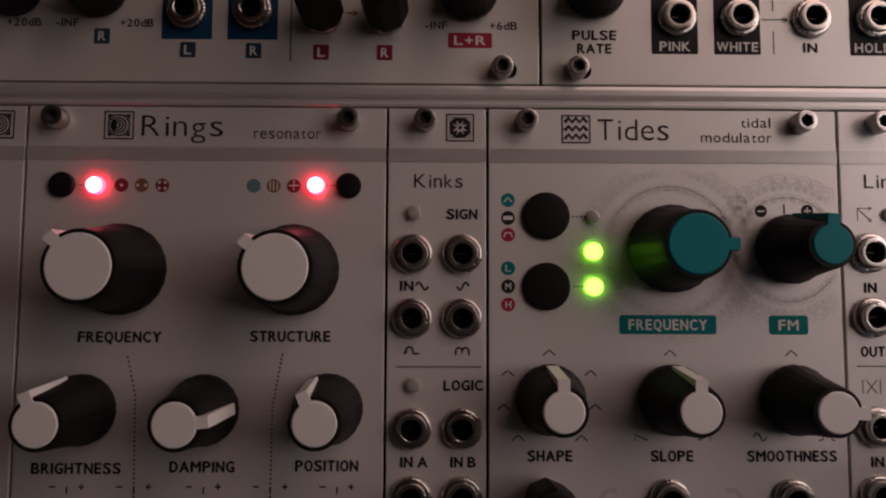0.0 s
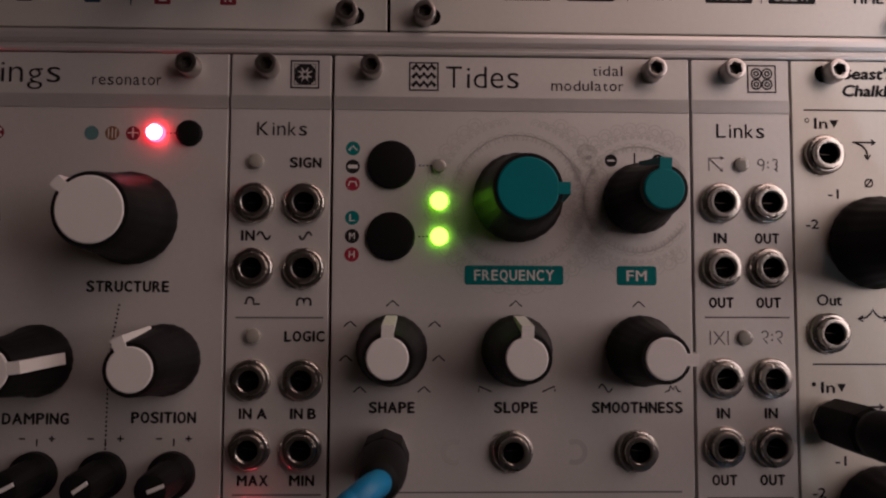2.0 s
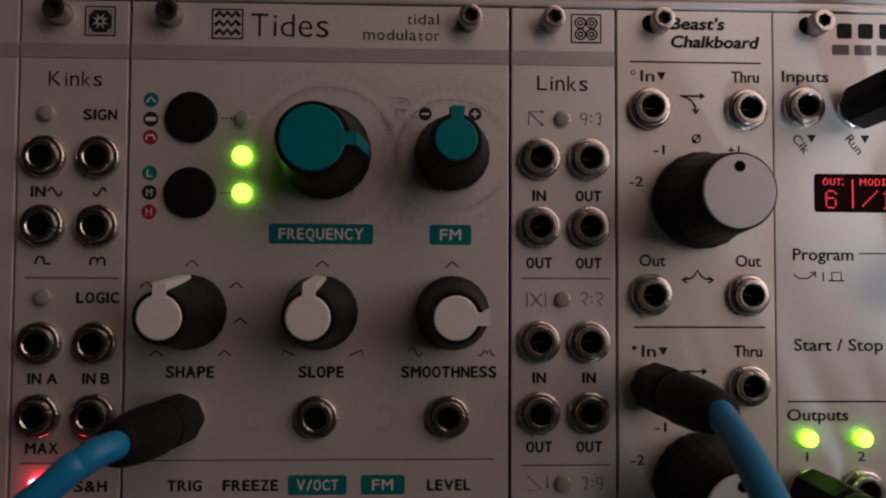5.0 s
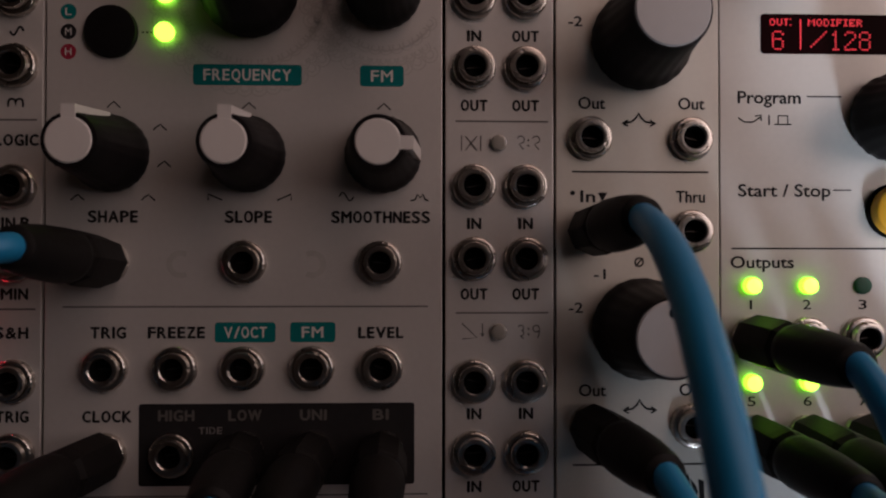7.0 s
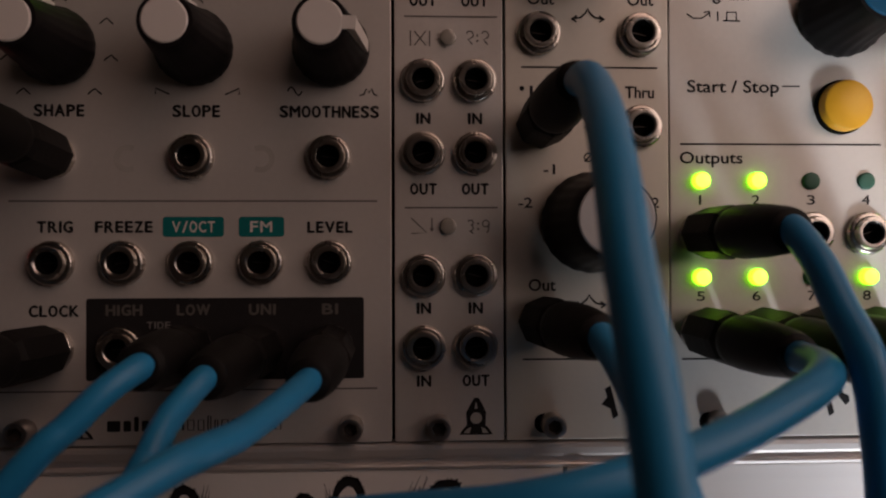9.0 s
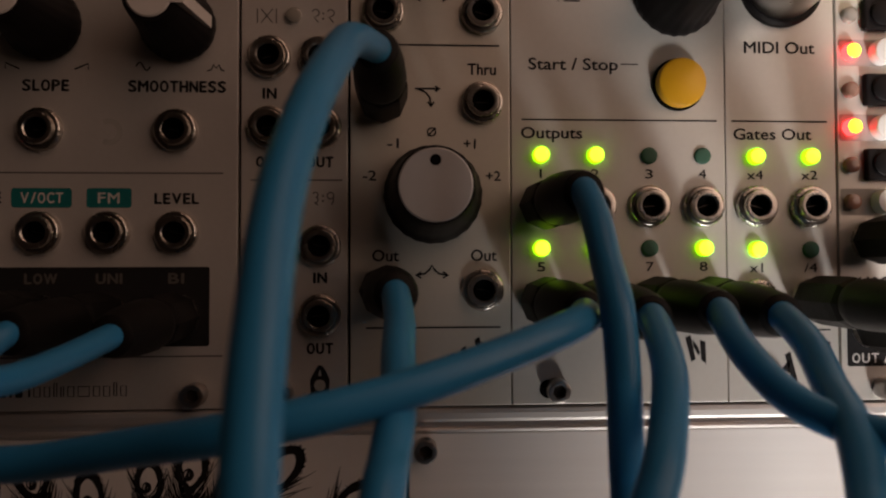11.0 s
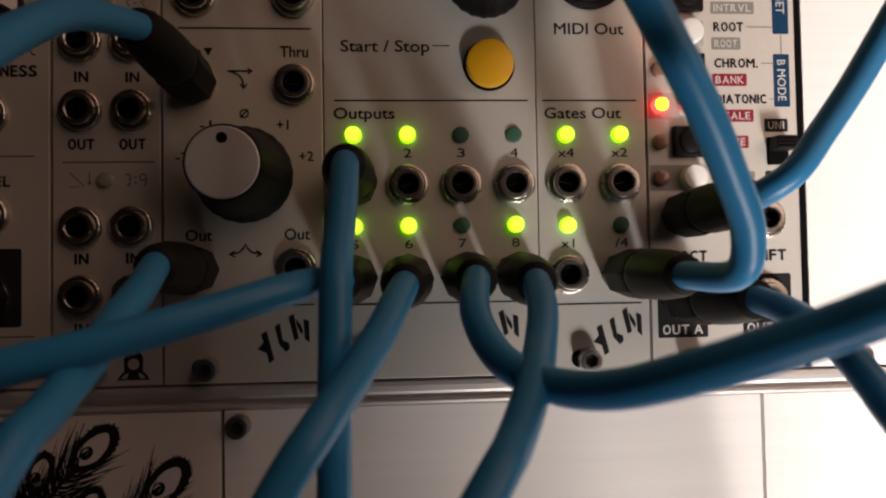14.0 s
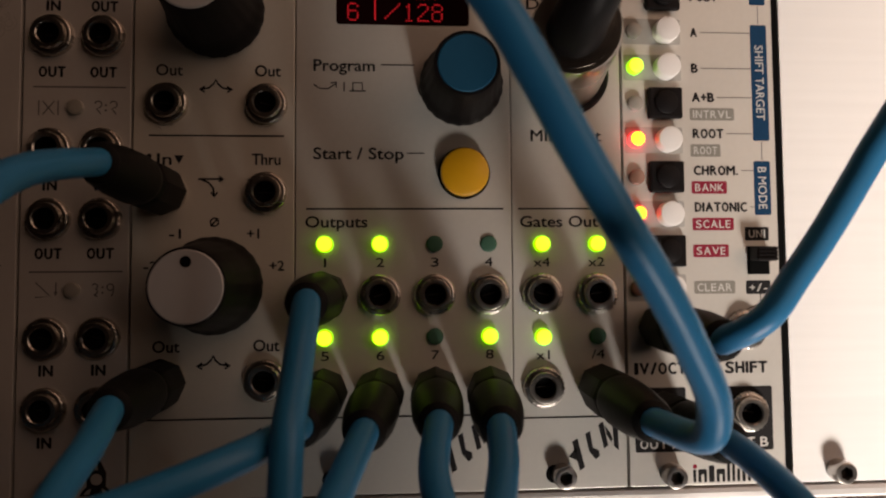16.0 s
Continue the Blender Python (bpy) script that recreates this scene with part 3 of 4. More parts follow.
rule(-18.2, -1.3, 76.7, 0.35, INK_G)
rule(-18.2, -1.3, 43.0, 0.35, INK_G)
text("IN A", -17.1, -11.9, 58.3)
text("IN B", -7.3, -2.5, 58.3)
text("MAX", -17.2, -11.5, 45.7)
text("MIN", -7.3, -2.7, 45.7)
text("IN", -16.0, -13.6, 24.0)
text("TRIG", -8.0, -2.4, 24.0)
text("NOISE", -18.6, -11.6, 10.9)
text("OUT", -7.6, -3.0, 10.9)


def seal(u, v):
    """A small dark bell-shaped badge with a pale round middle."""
    bell = ((-3.0, -3.2), (3.0, -3.2), (2.5, -2.3), (1.7, -1.5), (1.8, 0.9), (1.2, 2.2), (0.5, 3.4), (-0.3, 3.5), (-1.1, 2.2), (-1.8, 0.8), (-1.7, -1.5), (-2.5, -2.3))
    patch([[(u + x, v + y) for x, y in bell]], name="emblem")
    disc(u, v - 0.2, 1.05, GREYPALE, 0.07, "emblem")
    patch([[(u - 2.3, v - 2.9), (u - 1.2, v - 2.9), (u - 0.9, v - 1.8), (u - 1.6, v - 2.1)], [(u + 1.2, v - 2.9), (u + 2.3, v - 2.9), (u + 1.6, v - 2.1), (u + 0.9, v - 1.8)], [(u - 0.3, v + 1.5), (u + 0.3, v + 1.5), (u + 0.1, v + 2.6), (u - 0.1, v + 2.6)]], GREYPALE, 0.07, "emblem")


seal(-5.2, 4.2)

# ---- tidal modulator ----
begin("silver modulator module with teal and white capped black knobs", 0, 71.1, 0, 128.5, ALU)
band(0.2, 70.9)
for u, v in ((7.7, 125.8), (63.4, 125.8), (6.4, 2.9), (63.7, 2.9)):
    screw(u, v)
emblem(15.1, 20.7, 121.7, 127.2, "waves")
text("Tides", 22.3, 36.8, 124.4, 4.4, INK, 0)
text("tidal", 51.6, 57.6, 126.0, 2.0, INK, 0)
text("modulator", 43.3, 57.7, 122.9, 2.0, INK, 0)
# pale lace ornament round the upper knobs
for cu, cv, rr in ((36.6, 99.8, (10.6, 12.4, 13.0, 15.2)), (60.2, 100.2, (8.6, 10.0, 10.5, 12.0))):
    def inside(x, y):
        return 1.0 < x < 70.3 and y < 116.8
    stroke([seg for seg in ([p for p in arc(cu, cv, rr[2], a, a + 30, 8)] for a in range(0, 360, 30)) if all(inside(*p) for p in seg)], 0.16, LACE, 0.02, "ornament")
    for r, size, gap in ((rr[1], 1.25, 1.9), (rr[3] + 0.4, 1.0, 1.6), (rr[3] + 1.9, 1.5, 2.5)):
        k = int(2 * math.pi * r / gap)
        lobes = []
        for i in range(k):
            a = 360 * i / k
            x, y = cu + r * math.cos(radians(a)), cv + r * math.sin(radians(a))
            if inside(x - 1.6, y) and inside(x + 1.6, y + 1.6):
                lobes.append(arc(x, y, size, a - 110, a + 110, 9))
                lobes.append(arc(x, y, size * 0.5, a - 140, a + 140, 7))
        stroke(lobes, 0.20, LACE, 0.02, "ornament")
soft_button(11.65, 106.7, 4.75)
soft_button(11.65, 92.6, 4.75)
led(21.0, 106.6, LED_O, 1.35, 0.9)
led(21.05, 99.6, LED_GH, 1.7, 1.1)
led(21.1, 92.6, LED_GH, 1.7, 1.1)
for v in (106.6, 92.6):
    stroke([[(17.0 + 0.75 * k, v), (17.4 + 0.75 * k, v)] for k in range(4)], 0.3)
for v, m in ((109.9, TEAL), (106.3, INK), (102.9, RED), (96.2, TEAL), (92.6, INK), (89.0, RED)):
    disc(4.05, v, 1.4, m)
stroke([[(3.2, 109.5), (4.05, 110.4), (4.9, 109.5)]], 0.28, WHITE, 0.07)
stroke([[(3.1, 106.3), (5.0, 106.3)]], 0.75, WHITE, 0.07)
stroke([[(3.2, 102.4), (3.5, 103.3), (4.6, 103.3), (4.9, 102.4)]], 0.28, WHITE, 0.07)
for s, v in (("L", 96.2), ("M", 92.6), ("H", 89.0)):
    text(s, 3.5, 4.6, v, 1.3, WHITE, 1, h=0.08)
knob(36.4, 100.2, 8.7, 5.5, 14.2, CAPT, 90, CAPT)
knob(60.2, 100.2, 6.9, 3.6, 14.6, CAPT, 4, CAPT)
disc(55.1, 107.9, 1.25, INK)
disc(64.5, 108.0, 1.25, INK)
stroke([[(54.4, 107.9), (55.8, 107.9)], [(63.8, 108.0), (65.2, 108.0)], [(64.5, 107.3), (64.5, 108.7)]], 0.35, WHITE, 0.07)
stroke([[(59.8, 109.4), (59.8, 107.3)]], 0.3)
plate(26.1, 45.5, 83.2, 87.0, TEAL)
text("FREQUENCY", 28.0, 43.6, 85.1, 2.0, WHITE)
plate(56.0, 63.9, 83.2, 87.0, TEAL)
text("FM", 58.0, 61.9, 85.1, 2.0, WHITE)
for u, a in ((12.1, 0), (36.1, 2), (60.3, 92)):
    knob(u, 70.6, 6.8, 3.7, 14.3, CAPW, a, CAPW)
    stroke([[(u - 1.2, 79.0), (u, 80.1), (u + 1.2, 79.0)]], 0.28)
for du, dv in ((-8.2, 5.0), (8.2, 5.0), (-9.0, -1.6), (9.0, -1.6), (-6.2, -7.6), (6.2, -7.6)):
    u, v = 12.1 + du, 70.6 + dv
    stroke([[(u - 1.2, v - 0.6), (u - 0.6, v), (u + 0.1, v + 0.45), (u + 0.5, v), (u + 1.2, v - 0.6)]], 0.28)
stroke([[(28.9, 62.5), (28.9, 63.6), (31.4, 62.5)], [(41.2, 62.5), (43.7, 63.6), (43.7, 62.5)]], 0.28)
stroke([sine(53.6, 63.2, 1, 2.6), [(65.2, 62.5), (66.0, 62.7), (66.4, 63.7), (66.9, 63.0), (67.4, 63.7), (67.8, 62.7), (68.4, 62.5)]], 0.28)
text("SHAPE", 7.8, 16.4, 59.5, 2.0)
text("SLOPE", 32.0, 40.2, 59.5, 2.0)
text("SMOOTHNESS", 51.0, 68.6, 59.5, 2.0)
for u in (11.0, 35.4, 59.7):
    jack(u, 51.3)
for u, s in ((24.1, 0), (47.5, 180)):
    stroke([arc(u, 51.0, 2.0, 60 + s, 300 + s, 20)], 1.0, FAINT, 0.03, "pale_crescent")
rule(3.4, 68.3, 43.4, 0.32, INK_G)
text("TRIG", 8.4, 14.5, 38.8)
text("FREEZE", 18.5, 28.4, 38.8)
plate(30.2, 41.0, 37.0, 40.6, TEAL)
text("V/OCT", 31.9, 39.4, 38.8, 1.9, WHITE)
plate(43.6, 51.7, 37.0, 40.6, TEAL)
text("FM", 45.7, 49.5, 38.8, 1.9, WHITE)
text("LEVEL", 55.9, 63.8, 38.7)
for u in (11.0, 23.3, 35.3, 47.6, 59.9):
    jack(u, 32.4)
text("CLOCK", 7.1, 15.6, 23.9)
plate(16.9, 65.9, 11.5, 26.1, INK, 0.5)
for s, a, b in (("HIGH", 20.4, 26.6), ("LOW", 32.8, 38.5), ("UNI", 45.5, 50.1), ("BI", 58.5, 61.2)):
    text(s, a, b, 24.0, 1.8, SILVER_INK)
text("TIDE", 27.5, 31.6, 21.3, 1.2, INK_G)
for u in (10.9, 22.9, 35.1, 47.5, 60.0):
    jack(u, 17.1)
rule(1.2, 68.3, 9.7, 0.3, INK_G)
seal(15.3, 4.4)
u = 20.6
for w, t in ((2.3, 1.9), (1.3, 1.9), (0.8, 2.6), (1.3, 1.9), (1.3, 2.8), (0.5, 2.8), (1.3, 1.9)):   # maker's name, as plain bars
    plate(u, u + w, 2.5, 2.5 + t, INK, 0.25)
    u += w + 0.55
u += 0.4
for w, t in ((0.3, 2.6), (1.2, 1.9), (1.1, 1.9), (0.6, 2.6), (0.6, 1.9), (1.2, 1.9), (2.1, 1.9), (1.2, 1.9), (1.2, 1.9), (0.6, 2.6), (1.1, 1.9)):
    stroke([[(u + 0.12, 2.62), (u + w, 2.62), (u + w, 2.5 + t), (u + 0.12, 2.5 + t)]], 0.22, INK, closed=True)
    u += w + 0.62

# ---- narrow buffer module ----
begin("narrow silver buffer module with twelve small jacks", 71.25, 91.4, 0, 128.5, ALU)
band(71.4, 91.2)
screw(79.0, 125.8)
screw(79.3, 2.9)
emblem(82.9, 88.5, 122.0, 127.4, "rosette")
text("Links", 76.3, 86.0, 114.1, 2.8, INK, 0)
for v, s in ((107.3, "1:3"), (73.1, "2:2"), (38.8, "3:1")):
    led(81.2, v, LED_O, 1.45, 0.9)
    d = {"1:3": ("1", "3"), "2:2": ("2", "2"), "3:1": ("3", "1")}[s]
    for x, c in zip((85.2, 88.0), d):
        if c == "1":
            stroke([arc(x, v + 0.5, 0.6, 0, 360, 14), [(x + 0.6, v + 0.5), (x + 0.5, v - 0.6), (x + 0.2, v - 1.2)]], 0.25, INK_G)
        elif c == "2":
            stroke([arc(x, v + 0.6, 0.65, 160, -60, 12) + [(x - 0.3, v - 0.2), (x + 0.5, v - 1.2)]], 0.25, INK_G)
        else:
            stroke([arc(x, v + 0.65, 0.5, 160, -80, 10) + arc(x, v - 0.3, 0.5, 70, -110, 10) + [(x + 0.5, v - 1.3)]], 0.25, INK_G)
    stroke([arc(86.6, v + 0.5, 0.12, n=6), arc(86.6, v - 0.5, 0.12, n=6)], 0.22, INK_G)
stroke([[(74.7, 106.0), (74.7, 108.6), (77.7, 108.6)], [(74.7, 108.6), (77.4, 106.0)], [(77.0, 108.9), (77.7, 108.6), (77.0, 108.3)], [(76.8, 106.1), (77.5, 105.9), (77.3, 106.6)]], 0.22, INK_G)
stroke([[(74.4, 71.6), (74.4, 74.4)], [(75.1, 71.7), (77.2, 74.3)], [(75.1, 74.3), (77.2, 71.7)], [(77.9, 71.6), (77.9, 74.4)]], 0.24, INK_G)
stroke([[(74.5, 40.3), (77.2, 37.7), (74.5, 37.5)], [(78.2, 40.3), (78.2, 38.0)], [(77.9, 38.5), (78.2, 37.9), (78.5, 38.5)]], 0.24, INK_G)
rows = ((99.6, 92.6, "IN", "OUT"), (86.7, 79.9, "OUT", "OUT"), (65.2, 58.4, "IN", "IN"), (52.0, 45.6, "OUT", "OUT"), (29.9, 24.0, "IN", "IN"), (17.0, 10.9, "IN", "OUT"))
for v, tv, a, b in rows:
    for u, s in ((76.7, a), (86.1, b)):
        jack(u, v)
        w = 2.4 if s == "IN" else 4.7
        text(s, u - w / 2, u + w / 2, tv)
rule(73.3, 90.2, 77.0, 0.3, INK_G)
rule(73.3, 90.2, 42.2, 0.3, INK_G)
seal(86.1, 4.3)


def maker_mark(u, v, k=1.0):
    """A slanting mark of plain bars."""
    for ring in ([(0, 3.6), (1.5, 5.4), (1.5, 2.9)], [(0.6, 6.2), (1.6, 6.8), (2.9, 1.7), (2.0, 1.1)], [(3.0, 7.5), (3.9, 8.1), (4.4, 5.1), (5.5, 4.6), (5.6, 3.6), (4.9, 3.0), (3.7, 4.4)],
                 [(5.4, 9.1), (6.3, 9.7), (7.2, 5.4), (6.4, 4.9)], [(6.6, 9.0), (7.6, 7.6), (8.0, 6.6), (7.7, 6.0), (6.9, 7.4)], [(8.0, 8.8), (9.0, 8.4), (9.1, 4.5), (8.2, 5.3)]):
        patch([[(u + x * k, v + y * k) for x, y in ring]])


# ---- attenuator module ----
begin("pale aluminium attenuator module with two grey-capped knobs", 91.6, 121.85, 0, 128.5, ALU_LIT, gap=0.08)
screw(99.7, 125.9, -1)
screw(99.9, 3.0, -1)
text("Beast's", 102.2, 112.5, 126.0, 2.2, INK, 1, lean=0.18)
text("Chalkboard", 102.2, 119.0, 122.5, 2.2, INK, 1, lean=0.18)
rule(94.1, 119.5, 118.5, 0.3)


def attenuator(v, first):
    stroke([arc(94.7, v + 7.0, 0.4, n=12)], 0.2) if first else disc(94.7, v + 7.0, 0.45, INK)
    text("In", 96.2, 98.8, v + 6.4, 2.1, INK, 0.004)
    bm = bmesh.new()
    bm.faces.new([bm.verts.new(((x - here["u"]) / 1000, -0.00005, (y + v - here["v"]) / 1000)) for x, y in ((99.3, 7.1), (101.1, 7.1), (100.2, 5.5))])
    part("printed_mark", bm, INK, here["thing"])
    text("Thru", 113.8, 119.1, v + 6.4, 2.1, INK, 0.004)
    jack(97.8, v)
    jack(116.5, v)
    stroke([[(103.8, v + 2.6), (108.4, v + 2.6)], [(107.6, v + 3.1), (108.5, v + 2.6), (107.6, v + 2.1)], [(104.2, v + 2.6), (105.8, v + 1.9), (106.6, v + 0.9), (106.8, v - 0.6)], [(106.2, v + 0.1), (106.8, v - 0.8), (107.4, v + 0.1)]], 0.36)
    stroke([arc(106.9, v - 5.6, 0.75, n=16), [(106.2, v - 6.4), (107.6, v - 4.8)]], 0.3)
    text("-1", 98.6, 100.7, v - 7.8, 1.8, INK, 0.004)
    text("-2", 94.0, 96.5, v - 13.9, 1.8, INK, 0.004)
    text("+1", 113.0, 115.2, v - 7.8, 1.8, INK, 0.004)
    text("+2", 117.2, 119.9, v - 13.9, 1.8, INK, 0.004)
    k = knob(107.1, v - 17.6, 9.1, 6.15, 15.8, CAPG, 0, None, 0.008, 6.6)
    link("pointer_dot", shared("dot", lambda: to_mesh(lathe(bmesh.new(), [(0.95, 15.9), (0.9, 15.93)], 20), "pointer_dot")), k, DARK).location = (0, 0, 0.0041)
    text("Out", 95.8, 100.7, v - 28.9, 2.1, INK, 0.004)
    text("Out", 114.3, 119.1, v - 28.9, 2.1, INK, 0.004)
    jack(97.9, v - 35.4)
    jack(116.5, v - 35.4)
    stroke([[(104.0, v - 32.6), (105.6, v - 32.3), (106.5, v - 31.5), (106.9, v - 30.7), (107.3, v - 31.5), (108.2, v - 32.3), (109.9, v - 32.6)], [(104.9, v - 32.0), (103.9, v - 32.6), (104.9, v - 33.1)], [(109.0, v - 32.0), (110.0, v - 32.6), (109.0, v - 33.1)]], 0.36)
    rule(94.6, 119.8, v - 41.5 if first else v - 42.4, 0.32)


attenuator(109.4, True)
attenuator(57.0, False)
maker_mark(109.0, 2.4, 1.08)

# ---- clock module ----
begin("pale aluminium clock module with a red screen and yellow button", 121.95, 163.5, 0, 128.5, ALU_W, gap=0.06)
screw(130.3, 126.0, -1)
screw(130.3, 2.9, -1)
for k in range(4):   # maker's title, as plain bars
    plate(133.6 + 4.4 * k, 137.0 + 4.4 * k, 120.4, 122.4, INK_G, 0.3)
    plate(134.6 + 4.2 * k, 137.6 + 4.2 * k, 123.6, 126.6, INK, 0.5)
text("Inputs", 123.7, 132.8, 116.1, 2.1, INK, 0.004)
for u, s in ((127.6, "Clk"), (138.1, "Run"), (149.0, "+CV/-")):
    jack(u, 110.0, True)
    text(s, u - 2.3, u + 1.6, 103.0, 1.7, INK, 0.004, turn=52)
    bm = bmesh.new()
    bm.faces.new([bm.verts.new(((u + x - here["u"]) / 1000, -0.00005, (y - here["v"]) / 1000)) for x, y in ((0.8, 104.8), (2.6, 104.8), (1.7, 103.2))])
    part("printed_mark", bm, INK, here["thing"])
plate(129.7, 155.6, 89.9, 97.3, SCREEN, 0.7, 0.06, "screen")
dot_text("OUT:", 131.5, 96.3, 0.27, 0.24)
dot_text("6", 132.0, 94.0, 0.46, 0.31)
stroke([[(137.2, 96.3), (137.2, 90.8)]], 0.25, GLOW_T, 0.09)
dot_text("MODIFIER", 138.7, 96.3, 0.27, 0.24)
dot_text("/128", 139.2, 94.0, 0.46, 0.31)
text("Program", 125.4, 137.1, 81.8, 2.2, INK, 0.004)
rule(138.3, 144.8, 82.0, 0.24)
stroke([[(125.4, 78.0), (126.6, 77.2), (128.2, 77.2), (129.6, 78.2)], [(128.6, 78.3), (129.7, 78.5), (129.7, 77.4)], [(131.2, 76.7), (131.2, 78.5)], [(132.2, 76.8), (135.4, 76.8)], [(132.9, 76.8), (132.9, 78.4), (134.7, 78.4), (134.7, 76.8)]], 0.26)
knob(153.8, 77.9, 8.0, 5.2, 13.6, CAPB, 0, None, 0.012, 5.9)
text("Start / Stop", 125.4, 142.6, 64.6, 2.2, INK, 0.004)
rule(143.2, 146.6, 64.7, 0.24)
b = put(part("push_button", lathe(bmesh.new(), [(5.05, 0), (5.05, 0.6), (4.8, 0.8)], 48), DARK, here["thing"], "dark ring of the yellow button"), 154.3, 60.8)
part("button_cap", lathe(bmesh.new(), [(4.65, 0.7), (4.65, 2.1), (4.5, 2.45), (4.15, 2.65)], 48), YELLOW, b, "round yellow push button", True)
rule(124.0, 161.9, 53.9, 0.32)
text("Outputs", 123.9, 135.6, 51.4, 2.1, INK, 0.004)
lit = {(0, 47.1): 1, (1, 47.1): 1, (0, 29.4): 1, (1, 29.4): 1, (3, 29.4): 1}
for k in range(4):
    u = 127.6 + 10.45 * k
    for v, n in ((47.1, 1), (29.4, 5)):
        led(u, v, LED_G if (k, v) in lit else LED_OG, 1.6, 1.6 if (k, v) in lit else 0.6)
        text(str(k + n), u - 0.75 if k + n > 1 else u - 0.2, u + 0.75 if k + n > 1 else u + 0.2, v - 3.5, 1.7, INK, 0.004)
    jack(u, 37.4)
    jack(u, 19.5)
rule(124.0, 161.9, 14.4, 0.3)
maker_mark(149.4, 2.4, 1.08)

# ---- its gate expander ----
begin("narrow pale aluminium gate output module with green lamps", 163.55, 185.5, 0, 128.5, ALU_W, gap=0.06)
screw(172.7, 2.9, -1)
screw(172.7, 125.9, -1)
text("DIN Sync", 167.0, 182.0, 94.6, 2.1, INK, 0.004)
put(part("din_socket", lathe(bmesh.new(), [(8.2, 0), (8.2, 0.9), (7.6, 1.4), (6.6, 1.4), (6.5, 0.3)], 56), RUBBER, here["thing"], "black ring of a large round socket", True), 174.8, 80.4)
text("MIDI Out", 167.5, 181.5, 68.3, 2.2, INK, 0.004)
rule(164.8, 183.8, 53.9, 0.32)
text("Gates Out", 165.2, 180.6, 51.4, 2.1, INK, 0.004)
for u, s1, s2 in ((169.3, "x4", "x1"), (180.1, "x2", "/4")):
    led(u, 47.0, LED_G, 1.6, 1.6)
    led(u, 29.1, LED_G if u < 175 else LED_OG, 1.6, 1.6 if u < 175 else 0.6)
    text(s1, u - 1.6, u + 1.6, 43.5, 1.7, INK, 0.004)
    text(s2, u - 1.3, u + 1.3, 25.6, 1.7, INK, 0.004)
    jack(u, 37.4, True)
    jack(u, 19.5, True)
rule(164.8, 183.8, 13.6, 0.3)
maker_mark(174.0, 2.2, 1.08)

# ---- shift register module ----
begin("pale module with a column of lit buttons and blue label boxes", 185.7, 217.4, 0, 128.5, ALU_W)
screw(194.0, 2.4)
screw(194.0, 126.0)
rows = ((96.7, None, 0, "POST", None), (89.4, LED_O, 1, "A", None), (82.1, LED_G, 1, "B", None), (74.8, LED_O, 0, "A+B", ("INTRVL", GREYBOX)), (67.5, LED_R, 1, "ROOT", ("ROOT", GREYBOX)),
        (60.1, LED_OR, 0, "CHROM.", ("BANK", RED)), (52.8, LED_R, 1, "DIATONIC", ("SCALE", RED)), (45.5, LED_OR, 0, None, ("SAVE", RED)), (38.3, LED_OR, 1, None, ("CLEAR", GREYBOX)))
wide = {"A": 1.2, "B": 1.2, "A+B": 4.4, "ROOT": 6.1, "CHROM.": 8.9, "DIATONIC": 10.5, "POST": 5.6, "INTRVL": 9.1, "BANK": 7.2, "SCALE": 8.4, "SAVE": 7.2, "CLEAR": 8.3}
for v, lamp, white, word, under in rows:
    if white:
        plate(186.3, 198.0, v - 2.6, v + 2.6, GREYPALE, 0.4)
        c = put(part("push_button", lathe(bmesh.new(), [(2.5, 0), (2.5, 1.7), (2.3, 2.05), (1.8, 2.15)], 40), BUTTON, here["thing"], "round white push button", True), 194.8, v)
    else:
        c = put(part("push_button", box(bmesh.new(), -0.0034, 0.0034, -0.0013, 0, -0.0031, 0.0031, 0.0004), RUBBER, here["thing"], "square black push button"), 194.3, v)
        part("button_cap", lathe(bmesh.new(), [(2.3, 1.2), (2.3, 1.75), (2.0, 1.95)], 32), RUBBER, c, "", True)
    if lamp:
        led(188.4, v, lamp, 1.55, 1.9 if lamp in CORES else 1.3)
    if word:
        tv = v if not under else v + 1.4
        text(word, 200.2, 200.2 + wide[word], tv, 1.75)
        if word != "POST":
            rule(200.2 + wide[word] + 0.7, 212.4, tv, 0.16, INK_G)
    if under:
        tv = v - 2.0 if word else v
        plate(199.6, 199.6 + wide[under[0]], tv - 1.25, tv + 1.25, under[1], 0.3)
        text(under[0], 200.3, 198.9 + wide[under[0]], tv, 1.5, WHITE)
plate(212.5, 215.9, 67.5, 91.1, NAVY, 0.3)
text("SHIFT TARGET", 206.6, 221.8, 79.3, 1.7, WHITE, 0.006, turn=90)
plate(212.4, 215.8, 52.6, 63.4, NAVY, 0.3)
text("B MODE", 209.9, 218.3, 58.0, 1.7, WHITE, 0.006, turn=90)
plate(212.5, 215.8, 95.2, 108, NAVY, 0.3)
stroke([[(214.2, 63.6), (214.2, 67.3)], [(214.2, 91.3), (214.2, 95.0)]], 0.16, INK_G)
plate(210.2, 215.1, 47.5, 50.2, INK, 0.3)
text("UNI", 211.0, 214.3, 48.85, 1.5, WHITE)
sw = put(part("slide_switch", box(bmesh.new(), -0.0021, 0.0021, -0.0006, 0, -0.0028, 0.0028, 0.0002), DARK, here["thing"], "black slide switch"), 212.7, 43.6)
bm = box(bmesh.new(), -0.0020, 0.0020, -0.0036, -0.0005, -0.0002, 0.0026, 0.0003)
